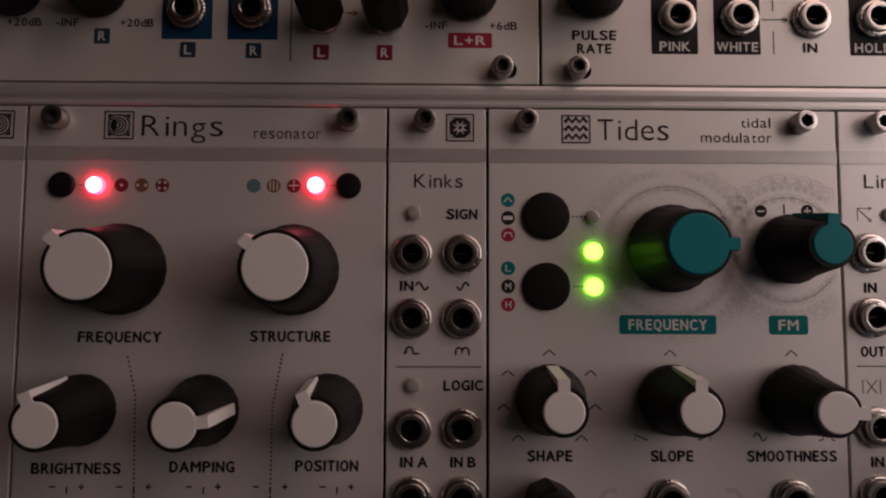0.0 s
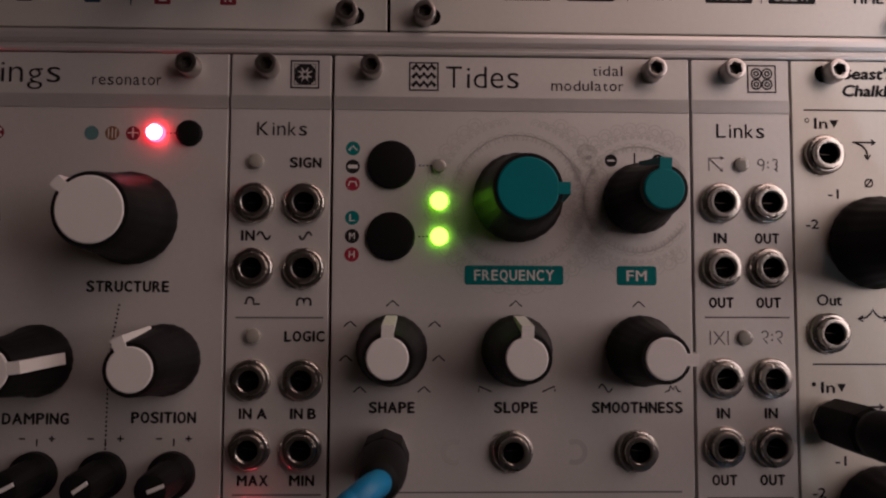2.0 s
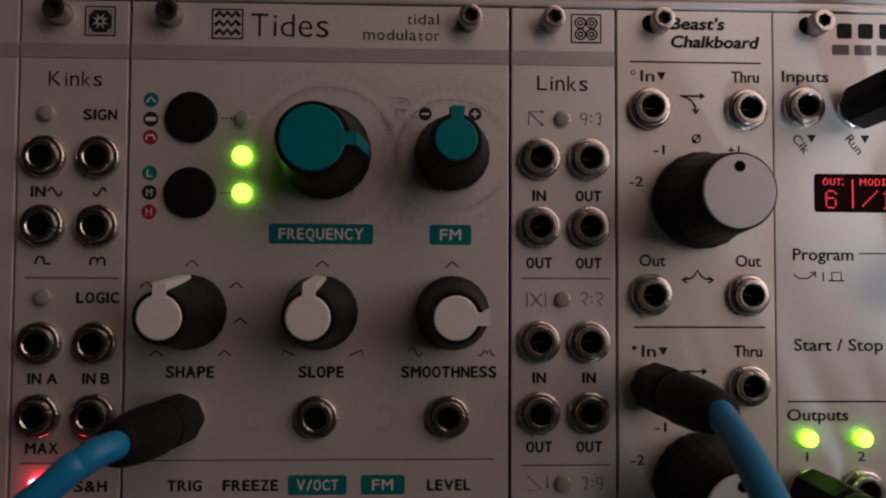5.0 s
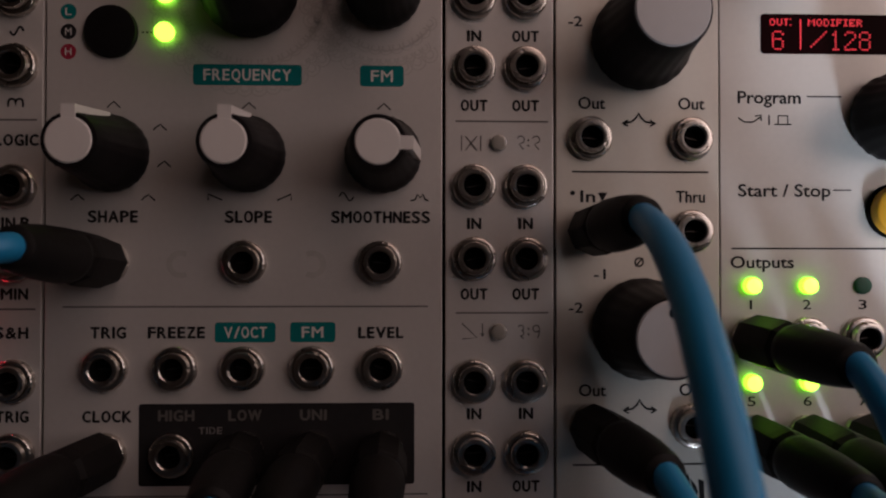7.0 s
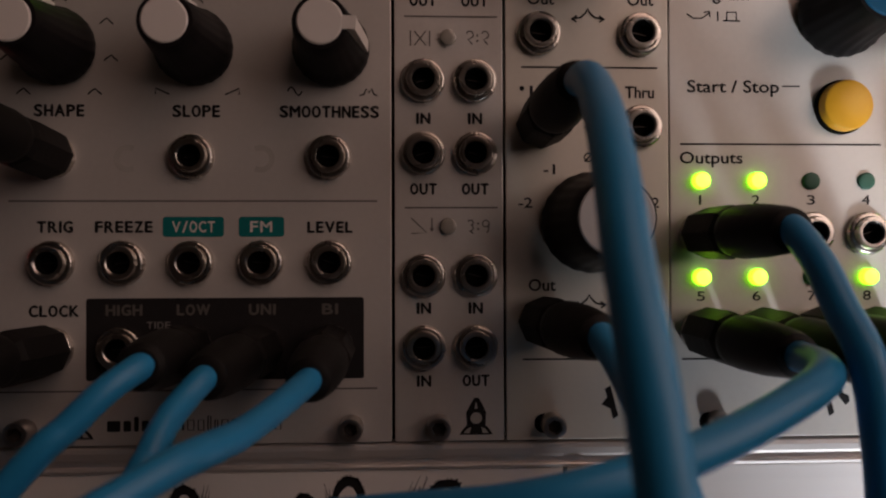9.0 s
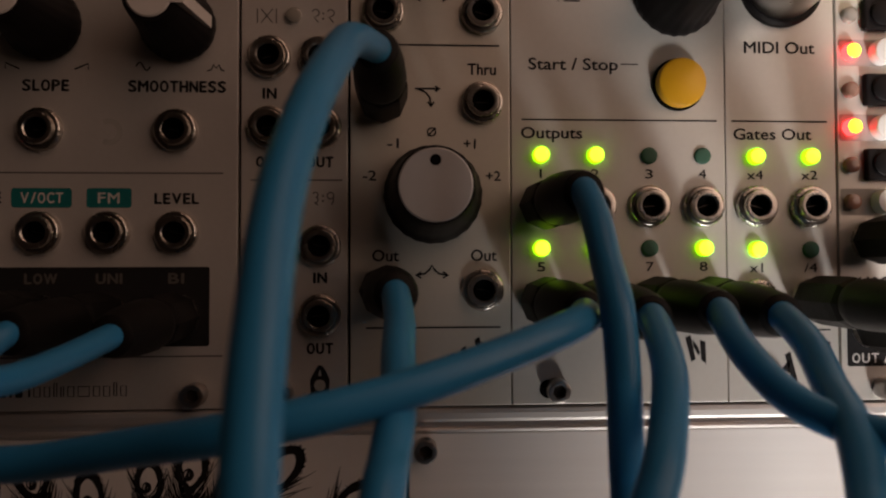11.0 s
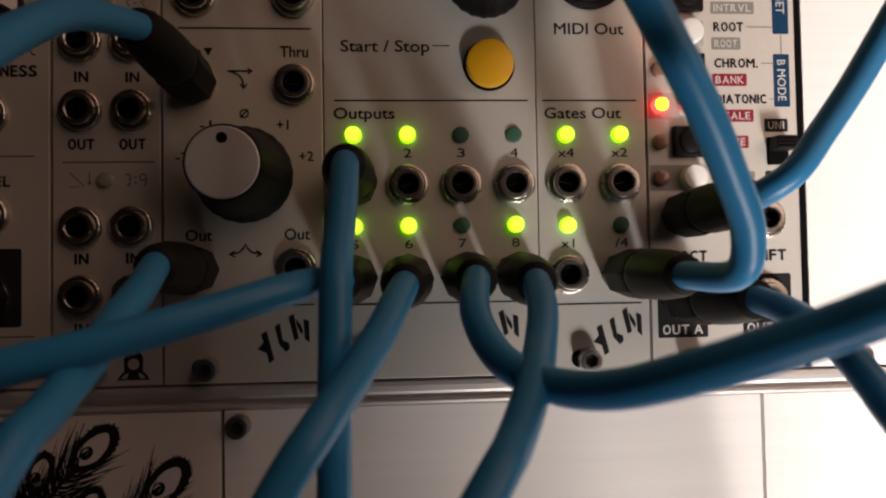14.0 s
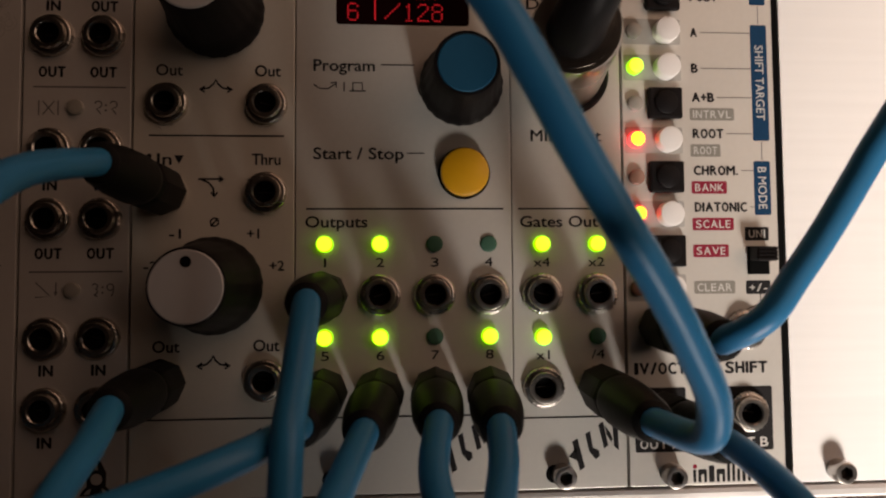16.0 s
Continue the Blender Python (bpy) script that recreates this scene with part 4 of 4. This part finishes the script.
for k in range(4):
    box(bm, -0.0020, 0.0020, -0.0040, -0.0035, 0.0000 + 0.0007 * k, 0.0003 + 0.0007 * k)
part("switch_lever", bm, RUBBER, sw)
plate(210.1, 215.1, 36.9, 39.6, INK, 0.3)
text("+/-", 210.9, 214.4, 38.2, 1.5, WHITE)
stroke([[(213.0, 36.9), (213.0, 35.0), (209.0, 33.6), (209.0, 31.0)]], 0.2)
for u, v in ((192.2, 30.8), (209.6, 30.0), (192.2, 14.0), (209.6, 14.0)):
    if v < 20:
        plate(u - 5.1, u + 5.1, 6.5, 18.9, INK, 0.4)
    jack(u, v, True)
text("1V/OCT", 187.3, 197.4, 22.6, 2.1)
text("SHIFT", 205.5, 213.8, 22.6, 2.1)
text("OUT A", 188.1, 196.2, 8.1, 1.8, WHITE)
text("OUT B", 205.4, 213.6, 8.1, 1.8, WHITE)
u = 198.4
for w, t in ((0.6, 2.5), (1.75, 2.5), (1.1, 3.2), (1.75, 2.5), (0.6, 3.7), (0.6, 3.7), (0.6, 2.5), (0.7, 2.5), (1.75, 2.5), (0.6, 3.7)):   # maker's name, as plain bars
    plate(u, u + w, 0.55, 0.55 + t, INK, 0.28)
    if w > 1.5:
        plate(u + 0.6, u + 1.15, 0.5, 0.55 + t * 0.6, ALU_W, 0.1, 0.06)
    u += w + 0.4
disc(209.2, 3.5, 0.4, RED)
disc(198.8, 3.6, 0.42, RED)

# flat strip over the open gap beside this module, its shade painted near-black
plate(217.0, 218.25, 0.1, 128.4, DARK, 0.05, 0.03, "gap_shade_strip")

# ---- bright blank panels ----
begin("plain bright aluminium blank panel beside the button module", 218.3, 300, 0, 128.5, ALU_B, "blank panel")
screw(227.4, 2.4)
begin("plain aluminium blank panel below the clock module", 102.4, 207.9, -133.6, -5.1, ALU_B, "blank panel")
screw(105.6, -7.8)
begin("plain bright aluminium blank panel in the lowest row", 208.1, 300, -133.6, -5.1, ALU_B, "blank panel")
begin("aluminium panel printed with black peacock feathers", -128, 102.2, -133.6, -5.1, PAPER, "printed panel")


def feather(u, v, a, b, lean, seed):
    """One printed feather: a dark eye, thick and frayed at its tip, over a stem with fine barbs."""
    rnd = random.Random(seed)
    c, s = math.cos(radians(lean)), math.sin(radians(lean))
    bm = bmesh.new()

    def at(x, y):
        return u + x * c - y * s, v + x * s + y * c

    def ribbon(points, widths, h=0.05):
        rows = []
        for i, p in enumerate(points):
            q, e = points[max(i - 1, 0)], points[min(i + 1, len(points) - 1)]
            dx, dy = e[0] - q[0], e[1] - q[1]
            n = math.hypot(dx, dy) or 1
            k = widths[i] / 2
            if p[1] > -5.5:
                break
            rows.append([bm.verts.new(((p[0] + o * -dy / n * k - here["u"]) / 1000, -h / 1000, (p[1] + o * dx / n * k - here["v"]) / 1000)) for o in (1, -1)])
        for r, t in zip(rows, rows[1:]):
            bm.faces.new((r[0], r[1], t[1], t[0]))

    ring = [radians(-90 + 10 * k) for k in range(37)]
    ribbon([at(0.76 * a * math.cos(w), 0.80 * b * math.sin(w)) for w in ring], [a * (0.34 + 0.22 * math.sin(w) + rnd.uniform(-0.04, 0.04)) for w in ring])
    eye = (-0.18 * a, -0.30 * b)
    ribbon([at(eye[0] + 0.24 * a * math.cos(w), eye[1] + 0.20 * b * math.sin(w)) for w in ring], [a * (0.17 + 0.09 * math.cos(w)) for w in ring], 0.06)
    ribbon([at(eye[0] - 0.05 * a, eye[1] - 0.2 * b), at(eye[0] + 0.02 * a, eye[1] + 0.14 * b)], [0.28 * a, 0.12 * a], 0.06)
    for k in range(80):          # frayed outer edge of the eye
        w = radians(rnd.uniform(-30, 210))
        d = rnd.uniform(0.0, 0.14)
        ribbon([at(0.86 * a * math.cos(w), 0.88 * b * math.sin(w)), at((0.98 + d) * a * math.cos(w + 0.06), (0.98 + d * 0.7) * b * math.sin(w + 0.06))], [0.30, 0.10], 0.055)
    end = b * 5.0
    ribbon([at(0, -0.8 * b), at(0.02 * a, -1.5 * b), at(0.1 * a, -end)], [0.55 * a, 0.16 * a, 0.10 * a])
    for k in range(150):          # barbs, long and curved, on both sides of the stem
        side = 1 if k % 2 else -1
        y0 = -b * (0.75 + 3.6 * k / 150) + rnd.uniform(-0.3, 0.3)
        ln = b * rnd.uniform(0.75, 1.5)
        spread = rnd.uniform(0.45, 0.8)
        bend = rnd.uniform(0.6, 1.0)
        pts = [at(side * ln * spread * f ** bend, y0 + ln * 1.05 * f ** 1.25) for f in (0, 0.25, 0.5, 0.75, 1)]
        ribbon(pts, [0.30, 0.26, 0.21, 0.15, 0.06], 0.045)
    ob = part("printed_feather", bm, INK, here["thing"])
    return tagged(ob, kind="stuff")


PLUMES = ((62.9, -10.6, 3.1, 4.6, -8), (55.2, -12.9, 2.6, 4.0, 0), (79.0, -11.3, 3.2, 5.6, -44), (92.0, -18.3, 3.4, 5.8, -40), (69.2, -15.3, 2.5, 4.0, -22), (77.9, -22.0, 2.6, 4.2, -30),
          (44.6, -15.0, 2.8, 4.4, 8), (34.5, -11.6, 2.9, 4.6, 14), (25.0, -15.0, 2.8, 4.4, 22), (61.0, -24.0, 2.6, 4.2, -4))
for i, (u, v, a, b, lean) in enumerate(PLUMES):
    feather(u, v, a, b, lean, i)

# ---- row above ----
begin("pale audio output module, seen along its lower edge", -128, 10.7, 133.7, 262, ALU_W)
screw(2.8, 136.6, 1)
for s, a, b in (("+20dB", -97.4, -90.6), ("-INF", -87.6, -83.0), ("+20dB", -74.6, -68.0), ("-INF", -12.7, -8.2), ("+6dB", 0.5, 6.0)):
    text(s, a, b, 145.8, 1.6)
for u in (-61.2, -47.9):
    plate(u - 5.1, u + 5.1, 142.5, 154, NAVY, 0.2)
    jack(u, 148.5, True)
for s, u, v, m in (("R", -78.3, 143.0, SLATE), ("L", -60.9, 140.3, SLATE), ("R", -47.6, 140.2, SLATE), ("L", -33.9, 140.0, MAROON), ("R", -21.0, 140.0, MAROON)):
    plate(u - 1.6, u + 1.6, v - 1.6, v + 1.6, m, 0.3)
    text(s, u - 0.7, u + 0.7, v, 1.9, WHITE, h=0.07)
plate(-8.1, 0.9, 141.1, 144.3, RED, 0.3)
text("L+R", -6.8, -0.4, 142.7, 1.9, WHITE, h=0.07)
stroke([[(-40.1, 138.1), (-40.1, 165)]], 0.25)
stroke([[(-29.0, 148.2), (-26.6, 148.2)], [(-27.5, 148.7), (-26.5, 148.2), (-27.5, 147.7)]], 0.25)
for u in (-79.0, -96.0):
    knob(u, 152.5, 6.0, 4.2, 12.0, RUBBER, 20, CAPW)
for u in (-33.6, -20.6):
    jack(u, 147.6, True)
knob(-4.0, 152.5, 6.0, 4.2, 12.0, RUBBER, 10, CAPW)
begin("pale noise module, seen along its lower edge", 10.9, 122.4, 133.7, 262, ALU_W)
for u, s in ((18.0, 1), (115.0, 1)):
    screw(u, 136.6, s)
text("PULSE", 17.4, 26.3, 144.0, 1.9)
text("RATE", 18.4, 25.3, 141.2, 1.9)
knob(21.8, 153.5, 6.4, 4.4, 12.0, RUBBER, 10, CAPW)
for u, s, w in ((38.4, "PINK", 6.2), (51.3, "WHITE", 8.4), (79.4, "HOLD", 7.6), (92.3, "SLEW", 7.4)):
    plate(u - 4.8, u + 4.8, 140.2, 155, INK, 0.3)
    text(s, u - w / 2, u + w / 2, 141.8, 1.9, WHITE, h=0.07)
    jack(u + 0.4, 147.8, True)
jack(66.6, 147.8, True)
text("IN", 64.9, 67.7, 141.7, 1.9)
stroke([[(58.8, 140.3), (58.8, 145.1)], [(58.8, 149.4), (58.8, 156)], [(56.4, 147.6), (61.8, 147.6)], [(60.8, 148.1), (61.9, 147.6), (60.8, 147.1)], [(86.0, 140.3), (86.0, 150)]], 0.22)
text("TIME", 104.5, 111.0, 141.5, 1.9)
begin("plain pale module at the end of the upper row", 122.7, 300, 133.7, 262, ALU_W)
screw(129.0, 136.6, 1)


# ---- patch cables ----
def smooth_line(points, n=12):
    p = [Vector(q) for q in points]
    p = [2 * p[0] - p[1]] + p + [2 * p[-1] - p[-2]]
    out = []
    for i in range(1, len(p) - 2):
        a, b, c, d = p[i - 1:i + 3]
        for k in range(n):
            s = k / n
            out.append(0.5 * (2 * b + (c - a) * s + (2 * a - 5 * b + 4 * c - d) * s * s + (3 * b - a - 3 * c + d) * s ** 3))
    return out + [p[-2]]


def sweep(bm, line, radii, n=20, flat=False):
    """Rings of the given radii along a line."""
    up = None
    rings = []
    for i, q in enumerate(line):
        d = (line[min(i + 1, len(line) - 1)] - line[max(i - 1, 0)]).normalized()
        if up is None:
            up = d.orthogonal().normalized()
        up = (up - d * up.dot(d)).normalized()
        side = d.cross(up)
        r = radii[i] if isinstance(radii, list) else radii
        rings.append([bm.verts.new(q + (up * math.cos(2 * math.pi * k / n) + side * math.sin(2 * math.pi * k / n)) * r) for k in range(n)])
    for a, b in zip(rings, rings[1:]):
        for k in range(n):
            bm.faces.new((a[k], a[(k + 1) % n], b[(k + 1) % n], b[k]))
    bm.faces.new(rings[0])
    bm.faces.new(rings[-1])
    return bm


def patch_cable(label, u, v, points, cord=CABLE, radius=2.1, blue=True):
    """A plug in the jack at u, v and its cable along points of (u, height, v) in mm."""
    e = new("patch_cable")
    e.location = (u / 1000, 0, Z0 + v / 1000)
    tagged(e, label, "patch cable", "patch cables")
    loc = lambda p: Vector(((p[0] - u) / 1000, -p[1] / 1000, (p[2] - v) / 1000))
    end = loc(points[0])
    base = Vector((0, -0.0012, 0))
    axis = lambda f: base + (end - base) * f
    along = (0.0, 0.02, 0.06, 0.34, 0.40, 0.44)
    part("plug_barrel", sweep(bmesh.new(), [axis(f) for f in along], [q / 1000 for q in (4.25, 4.5, 4.6, 4.6, 4.5, 4.0)], 8), PLUG, e, "eight-sided black plug barrel")
    part("strain_relief", sweep(bmesh.new(), [axis(f) for f in (0.43, 0.46, 0.52, 0.75, 0.93, 0.99, 1.01)], [q / 1000 for q in (3.6, 4.25, 4.4, 4.1, 3.5, 3.1, 2.3)], 24), PLUG, e, "", True)
    line = smooth_line([axis(0.9)] + [loc(p) for p in points[0:]])
    part("cord", sweep(bmesh.new(), line, radius / 1000, 20), cord, e, "", True)
    return e


patch_cable("blue patch cable arching high over the attenuator module", 97.8, 57.0, [(98.2, 26.7, 57.8), (96, 39.8, 54.4), (94.9, 49, 48.9), (93.5, 57.5, 41.4), (92.4, 64.6, 32.3), (92.2, 70.4, 21.5), (92.4, 74.5, 9.5), (92.8, 76, -4), (93.6, 76.5, -18), (94.4, 76.8, -34.2), (95.2, 76.9, -50.4), (95.8, 76.9, -66.5), (96.4, 76.9, -82.7), (96.9, 76.9, -98.9)])
patch_cable("blue patch cable from the lower attenuator output", 97.9, 21.6, [(100.9, 27.9, 22.2), (101.6, 34.8, 19.0), (101.6, 41.7, 15.7), (101.8, 48.6, 11.9), (101.1, 55.6, 7.8), (100.2, 62.6, 3.2), (96.4, 80, -20.4), (92.4, 80, -49.3), (88.7, 80, -78.7), (85.5, 80.0, -108.3), (82.6, 80.0, -137.8)])
patch_cable("blue patch cable hanging from the first clock output", 127.6, 37.4, [(128.4, 27.2, 37.0), (128.6, 32.4, 32.5), (128.5, 36.7, 27.0), (128.4, 41.4, 21.2), (128.4, 43.5, 12.7), (128.3, 44.6, 3.6), (128.3, 45.5, -5.6), (128.3, 47.2, -38.0), (128.3, 47.6, -70.4), (128.3, 47.7, -102.8), (128.3, 47.7, -135.2), (128.3, 47.7, -167.6)])
patch_cable("blue patch cable running along the lower rail", 127.6, 19.5, [(127.7, 29.3, 19.6), (123.8, 40.9, 19.3), (113.1, 47.6, 16.2), (100.4, 52.2, 12.9), (86.7, 53.8, 10.1), (73.2, 48.5, 7.0), (59.1, 42.7, 3.8), (43.3, 39.9, 2.1), (11.9, 36.6, -5.1), (-18.6, 35.6, -15.9), (-47.8, 35.5, -30.0), (-75.4, 35.5, -46.9), (-101.3, 35.5, -66.5)])
patch_cable("blue patch cable from the sixth clock output", 138.05, 19.5, [(137.0, 30.2, 18.9), (135.5, 37.7, 16.3), (133.6, 44.5, 12.9), (130.9, 50.4, 9.0), (127.8, 55.7, 4.9), (124.1, 58.3, -0.7), (112.3, 63.3, -21.3), (101.4, 64.7, -43.0), (91.6, 64.8, -65.3), (82.7, 64.8, -87.9), (74.8, 64.8, -110.8)])
patch_cable("blue patch cable curving out past the button module", 148.5, 19.5, [(147.6, 28.8, 19.5), (146.5, 37.8, 14.8), (148.7, 45.0, 10.0), (153.4, 51.8, 8.0), (158.0, 59.7, 9.0), (163.7, 66.3, 11.9), (171.2, 71.4, 15.5), (179.2, 75.9, 19.6), (201.0, 80, 27.5), (224.6, 80, 32.8), (248.7, 80, 35.4), (273.0, 80.0, 35.0), (297.1, 80.0, 31.7)])
patch_cable("blue patch cable hanging from the eighth clock output", 158.95, 19.5, [(156.6, 29.1, 18.9), (155.8, 36.4, 15.7), (154.0, 43.0, 11.7), (151.6, 50.3, 8.4), (148.2, 57.0, 3.8), (144.2, 62.3, -0.2), (130.5, 73.2, -17.1), (116.8, 76.4, -36.9), (104.3, 76.7, -57.7), (92.9, 76.7, -79.2), (82.6, 76.7, -101.2)])
patch_cable("blue patch cable from the gate output, bent sharply upward", 180.1, 19.5, [(178.5, 30.9, 19.6), (181.1, 40.8, 19.8), (180.4, 44.9, 25.2), (175.9, 48.9, 32.4), (170.9, 52.7, 39.3), (165.6, 55.7, 46.2), (160.6, 57.5, 53.7), (155.7, 59.1, 61.6), (150.4, 60.4, 69.3), (135.2, 62.6, 88.1), (118.4, 63.4, 105.7), (100.1, 63.5, 121.7), (80.4, 63.5, 135.8), (59.2, 63.5, 147.8)])
patch_cable("blue patch cable rising from the button module", 192.2, 30.8, [(190.3, 28.8, 30.9), (194.6, 32.6, 34.4), (199.2, 32.8, 40.4), (204.2, 32.9, 47.4), (208.5, 33.7, 54.8), (212.4, 35, 62.0), (225.3, 37.6, 82.5), (239.6, 38.4, 102.0), (255.5, 38.5, 120.5), (272.9, 38.5, 137.4), (291.7, 38.5, 152.7)])
patch_cable("blue patch cable falling from the button module", 192.2, 14.0, [(191.1, 28.1, 15.6), (192.1, 35.9, 13.8), (193.6, 42.6, 10.2), (195.8, 47.3, 3.9), (198.0, 51.1, -3.5), (203.3, 56.6, -23.7), (208.1, 58.1, -44.7), (212.5, 58.2, -65.9), (216.4, 58.2, -87.1), (219.9, 58.2, -108.4)])
patch_cable("blue patch cable plugged in below the shape knob", 11.0, 51.3, [(11.7, 26.7, 53.6), (10.3, 28.8, 53.2), (8.4, 30.1, 51.9), (6.4, 31.2, 50.3), (-8.7, 36.2, 35.7), (-22.9, 37.6, 19.5), (-36.0, 37.7, 2.3), (-47.8, 37.7, -15.8), (-58.6, 37.7, -34.5)])
patch_cable("blue patch cable from the modulator low output", 35.1, 17.1, [(39.7, 30.5, 19.2), (37.1, 33.9, 16.9), (33.9, 36.2, 13.2), (30.3, 38.3, 9.3), (17.3, 42.9, -7.3), (5.1, 44.1, -25.1), (-5.9, 44.3, -43.7), (-15.8, 44.3, -62.9), (-24.8, 44.3, -82.5)], radius=1.85)
patch_cable("blue patch cable from the modulator middle output", 47.5, 17.1, [(46.6, 26.6, 16.9), (45.0, 29.9, 14.6), (44.1, 33.5, 12.4), (43.6, 36.6, 9.5), (42.7, 39.1, 6.1), (38.2, 46.7, -13.6), (33.9, 48.8, -34.7), (30.0, 49.0, -55.9), (26.6, 49.0, -77.3), (23.5, 49.0, -98.6)], radius=1.85)
patch_cable("blue patch cable from the modulator last output", 60.0, 17.1, [(60.7, 26.5, 16.4), (58.0, 32.6, 14.4), (55.3, 38.7, 12.9), (53.5, 45.0, 12.9), (50.3, 50.8, 12.1), (38.2, 64.0, 6.0), (23.1, 68.9, -4.3), (8.7, 69.4, -16.4), (-4.7, 69.4, -29.8), (-17.1, 69.4, -44.1)], radius=1.85)
patch_cable("blue patch cable in the modulator clock jack", 10.9, 17.1, [(8.5, 27.0, 17.5), (4, 33, 16.5), (-6, 38, 12), (-20, 42, 4), (-40, 42, -10), (-70, 40, -30)])
for u in (-33.6, -20.6):
    patch_cable("black plug in an audio output, its dark cord leading up", u, 147.6, [(u - 0.6, 27.0, 151.0), (u - 1.2, 36.0, 156.0), (u - 2.0, 44.0, 170.0), (u - 3.0, 46.0, 200.0), (u - 3.0, 46.0, 240.0)], CORD)
patch_cable("dark patch cable in the clock module run jack", 138.1, 110.0, [(140.5, 24.0, 112.5), (145, 30, 116), (153, 36, 124), (165, 38, 140), (185, 40, 170)], CORD)

# ---- midi plug ----
e = new("midi_plug")
e.location = (0.1748, 0, Z0 + 0.0804)
tagged(e, "chrome-shelled round plug with a dark cord in its socket", "plug")
base, way = Vector((0, -0.0002, 0)), Vector((-0.20, -1, -0.04))
up_to = lambda *hs: [base + way * h for h in hs]
part("shell", sweep(bmesh.new(), up_to(0, 0.001, 0.015, 0.022, 0.0240, 0.0250, 0.0252, 0.0246, 0.0225), [0.0068, 0.0070, 0.0071, 0.0074, 0.0074, 0.0070, 0.0062, 0.0053, 0.0050], 48), STEEL, e, "worn nickel plug shell with a rolled rim", True)
tip = base + way * 0.0228
line = smooth_line([tip, tip + Vector((-0.0004, -0.004, 0.0004)), tip + Vector((0.0006, -0.009, 0.003)), tip + Vector((0.0025, -0.013, 0.008))], 4)
part("strain_relief", sweep(bmesh.new(), line, [0.0049 - 0.0012 * k / (len(line) - 1) for k in range(len(line))], 28), RUBBER, e, "", True)
tip = line[-1]
part("cord", sweep(bmesh.new(), smooth_line([tip - Vector((0.001, -0.002, 0.003)), tip + Vector((0.002, -0.003, 0.010)), tip + Vector((0.006, -0.004, 0.04)), tip + Vector((0.012, -0.002, 0.10))]), 0.0032, 18), CORD, e, "", True)
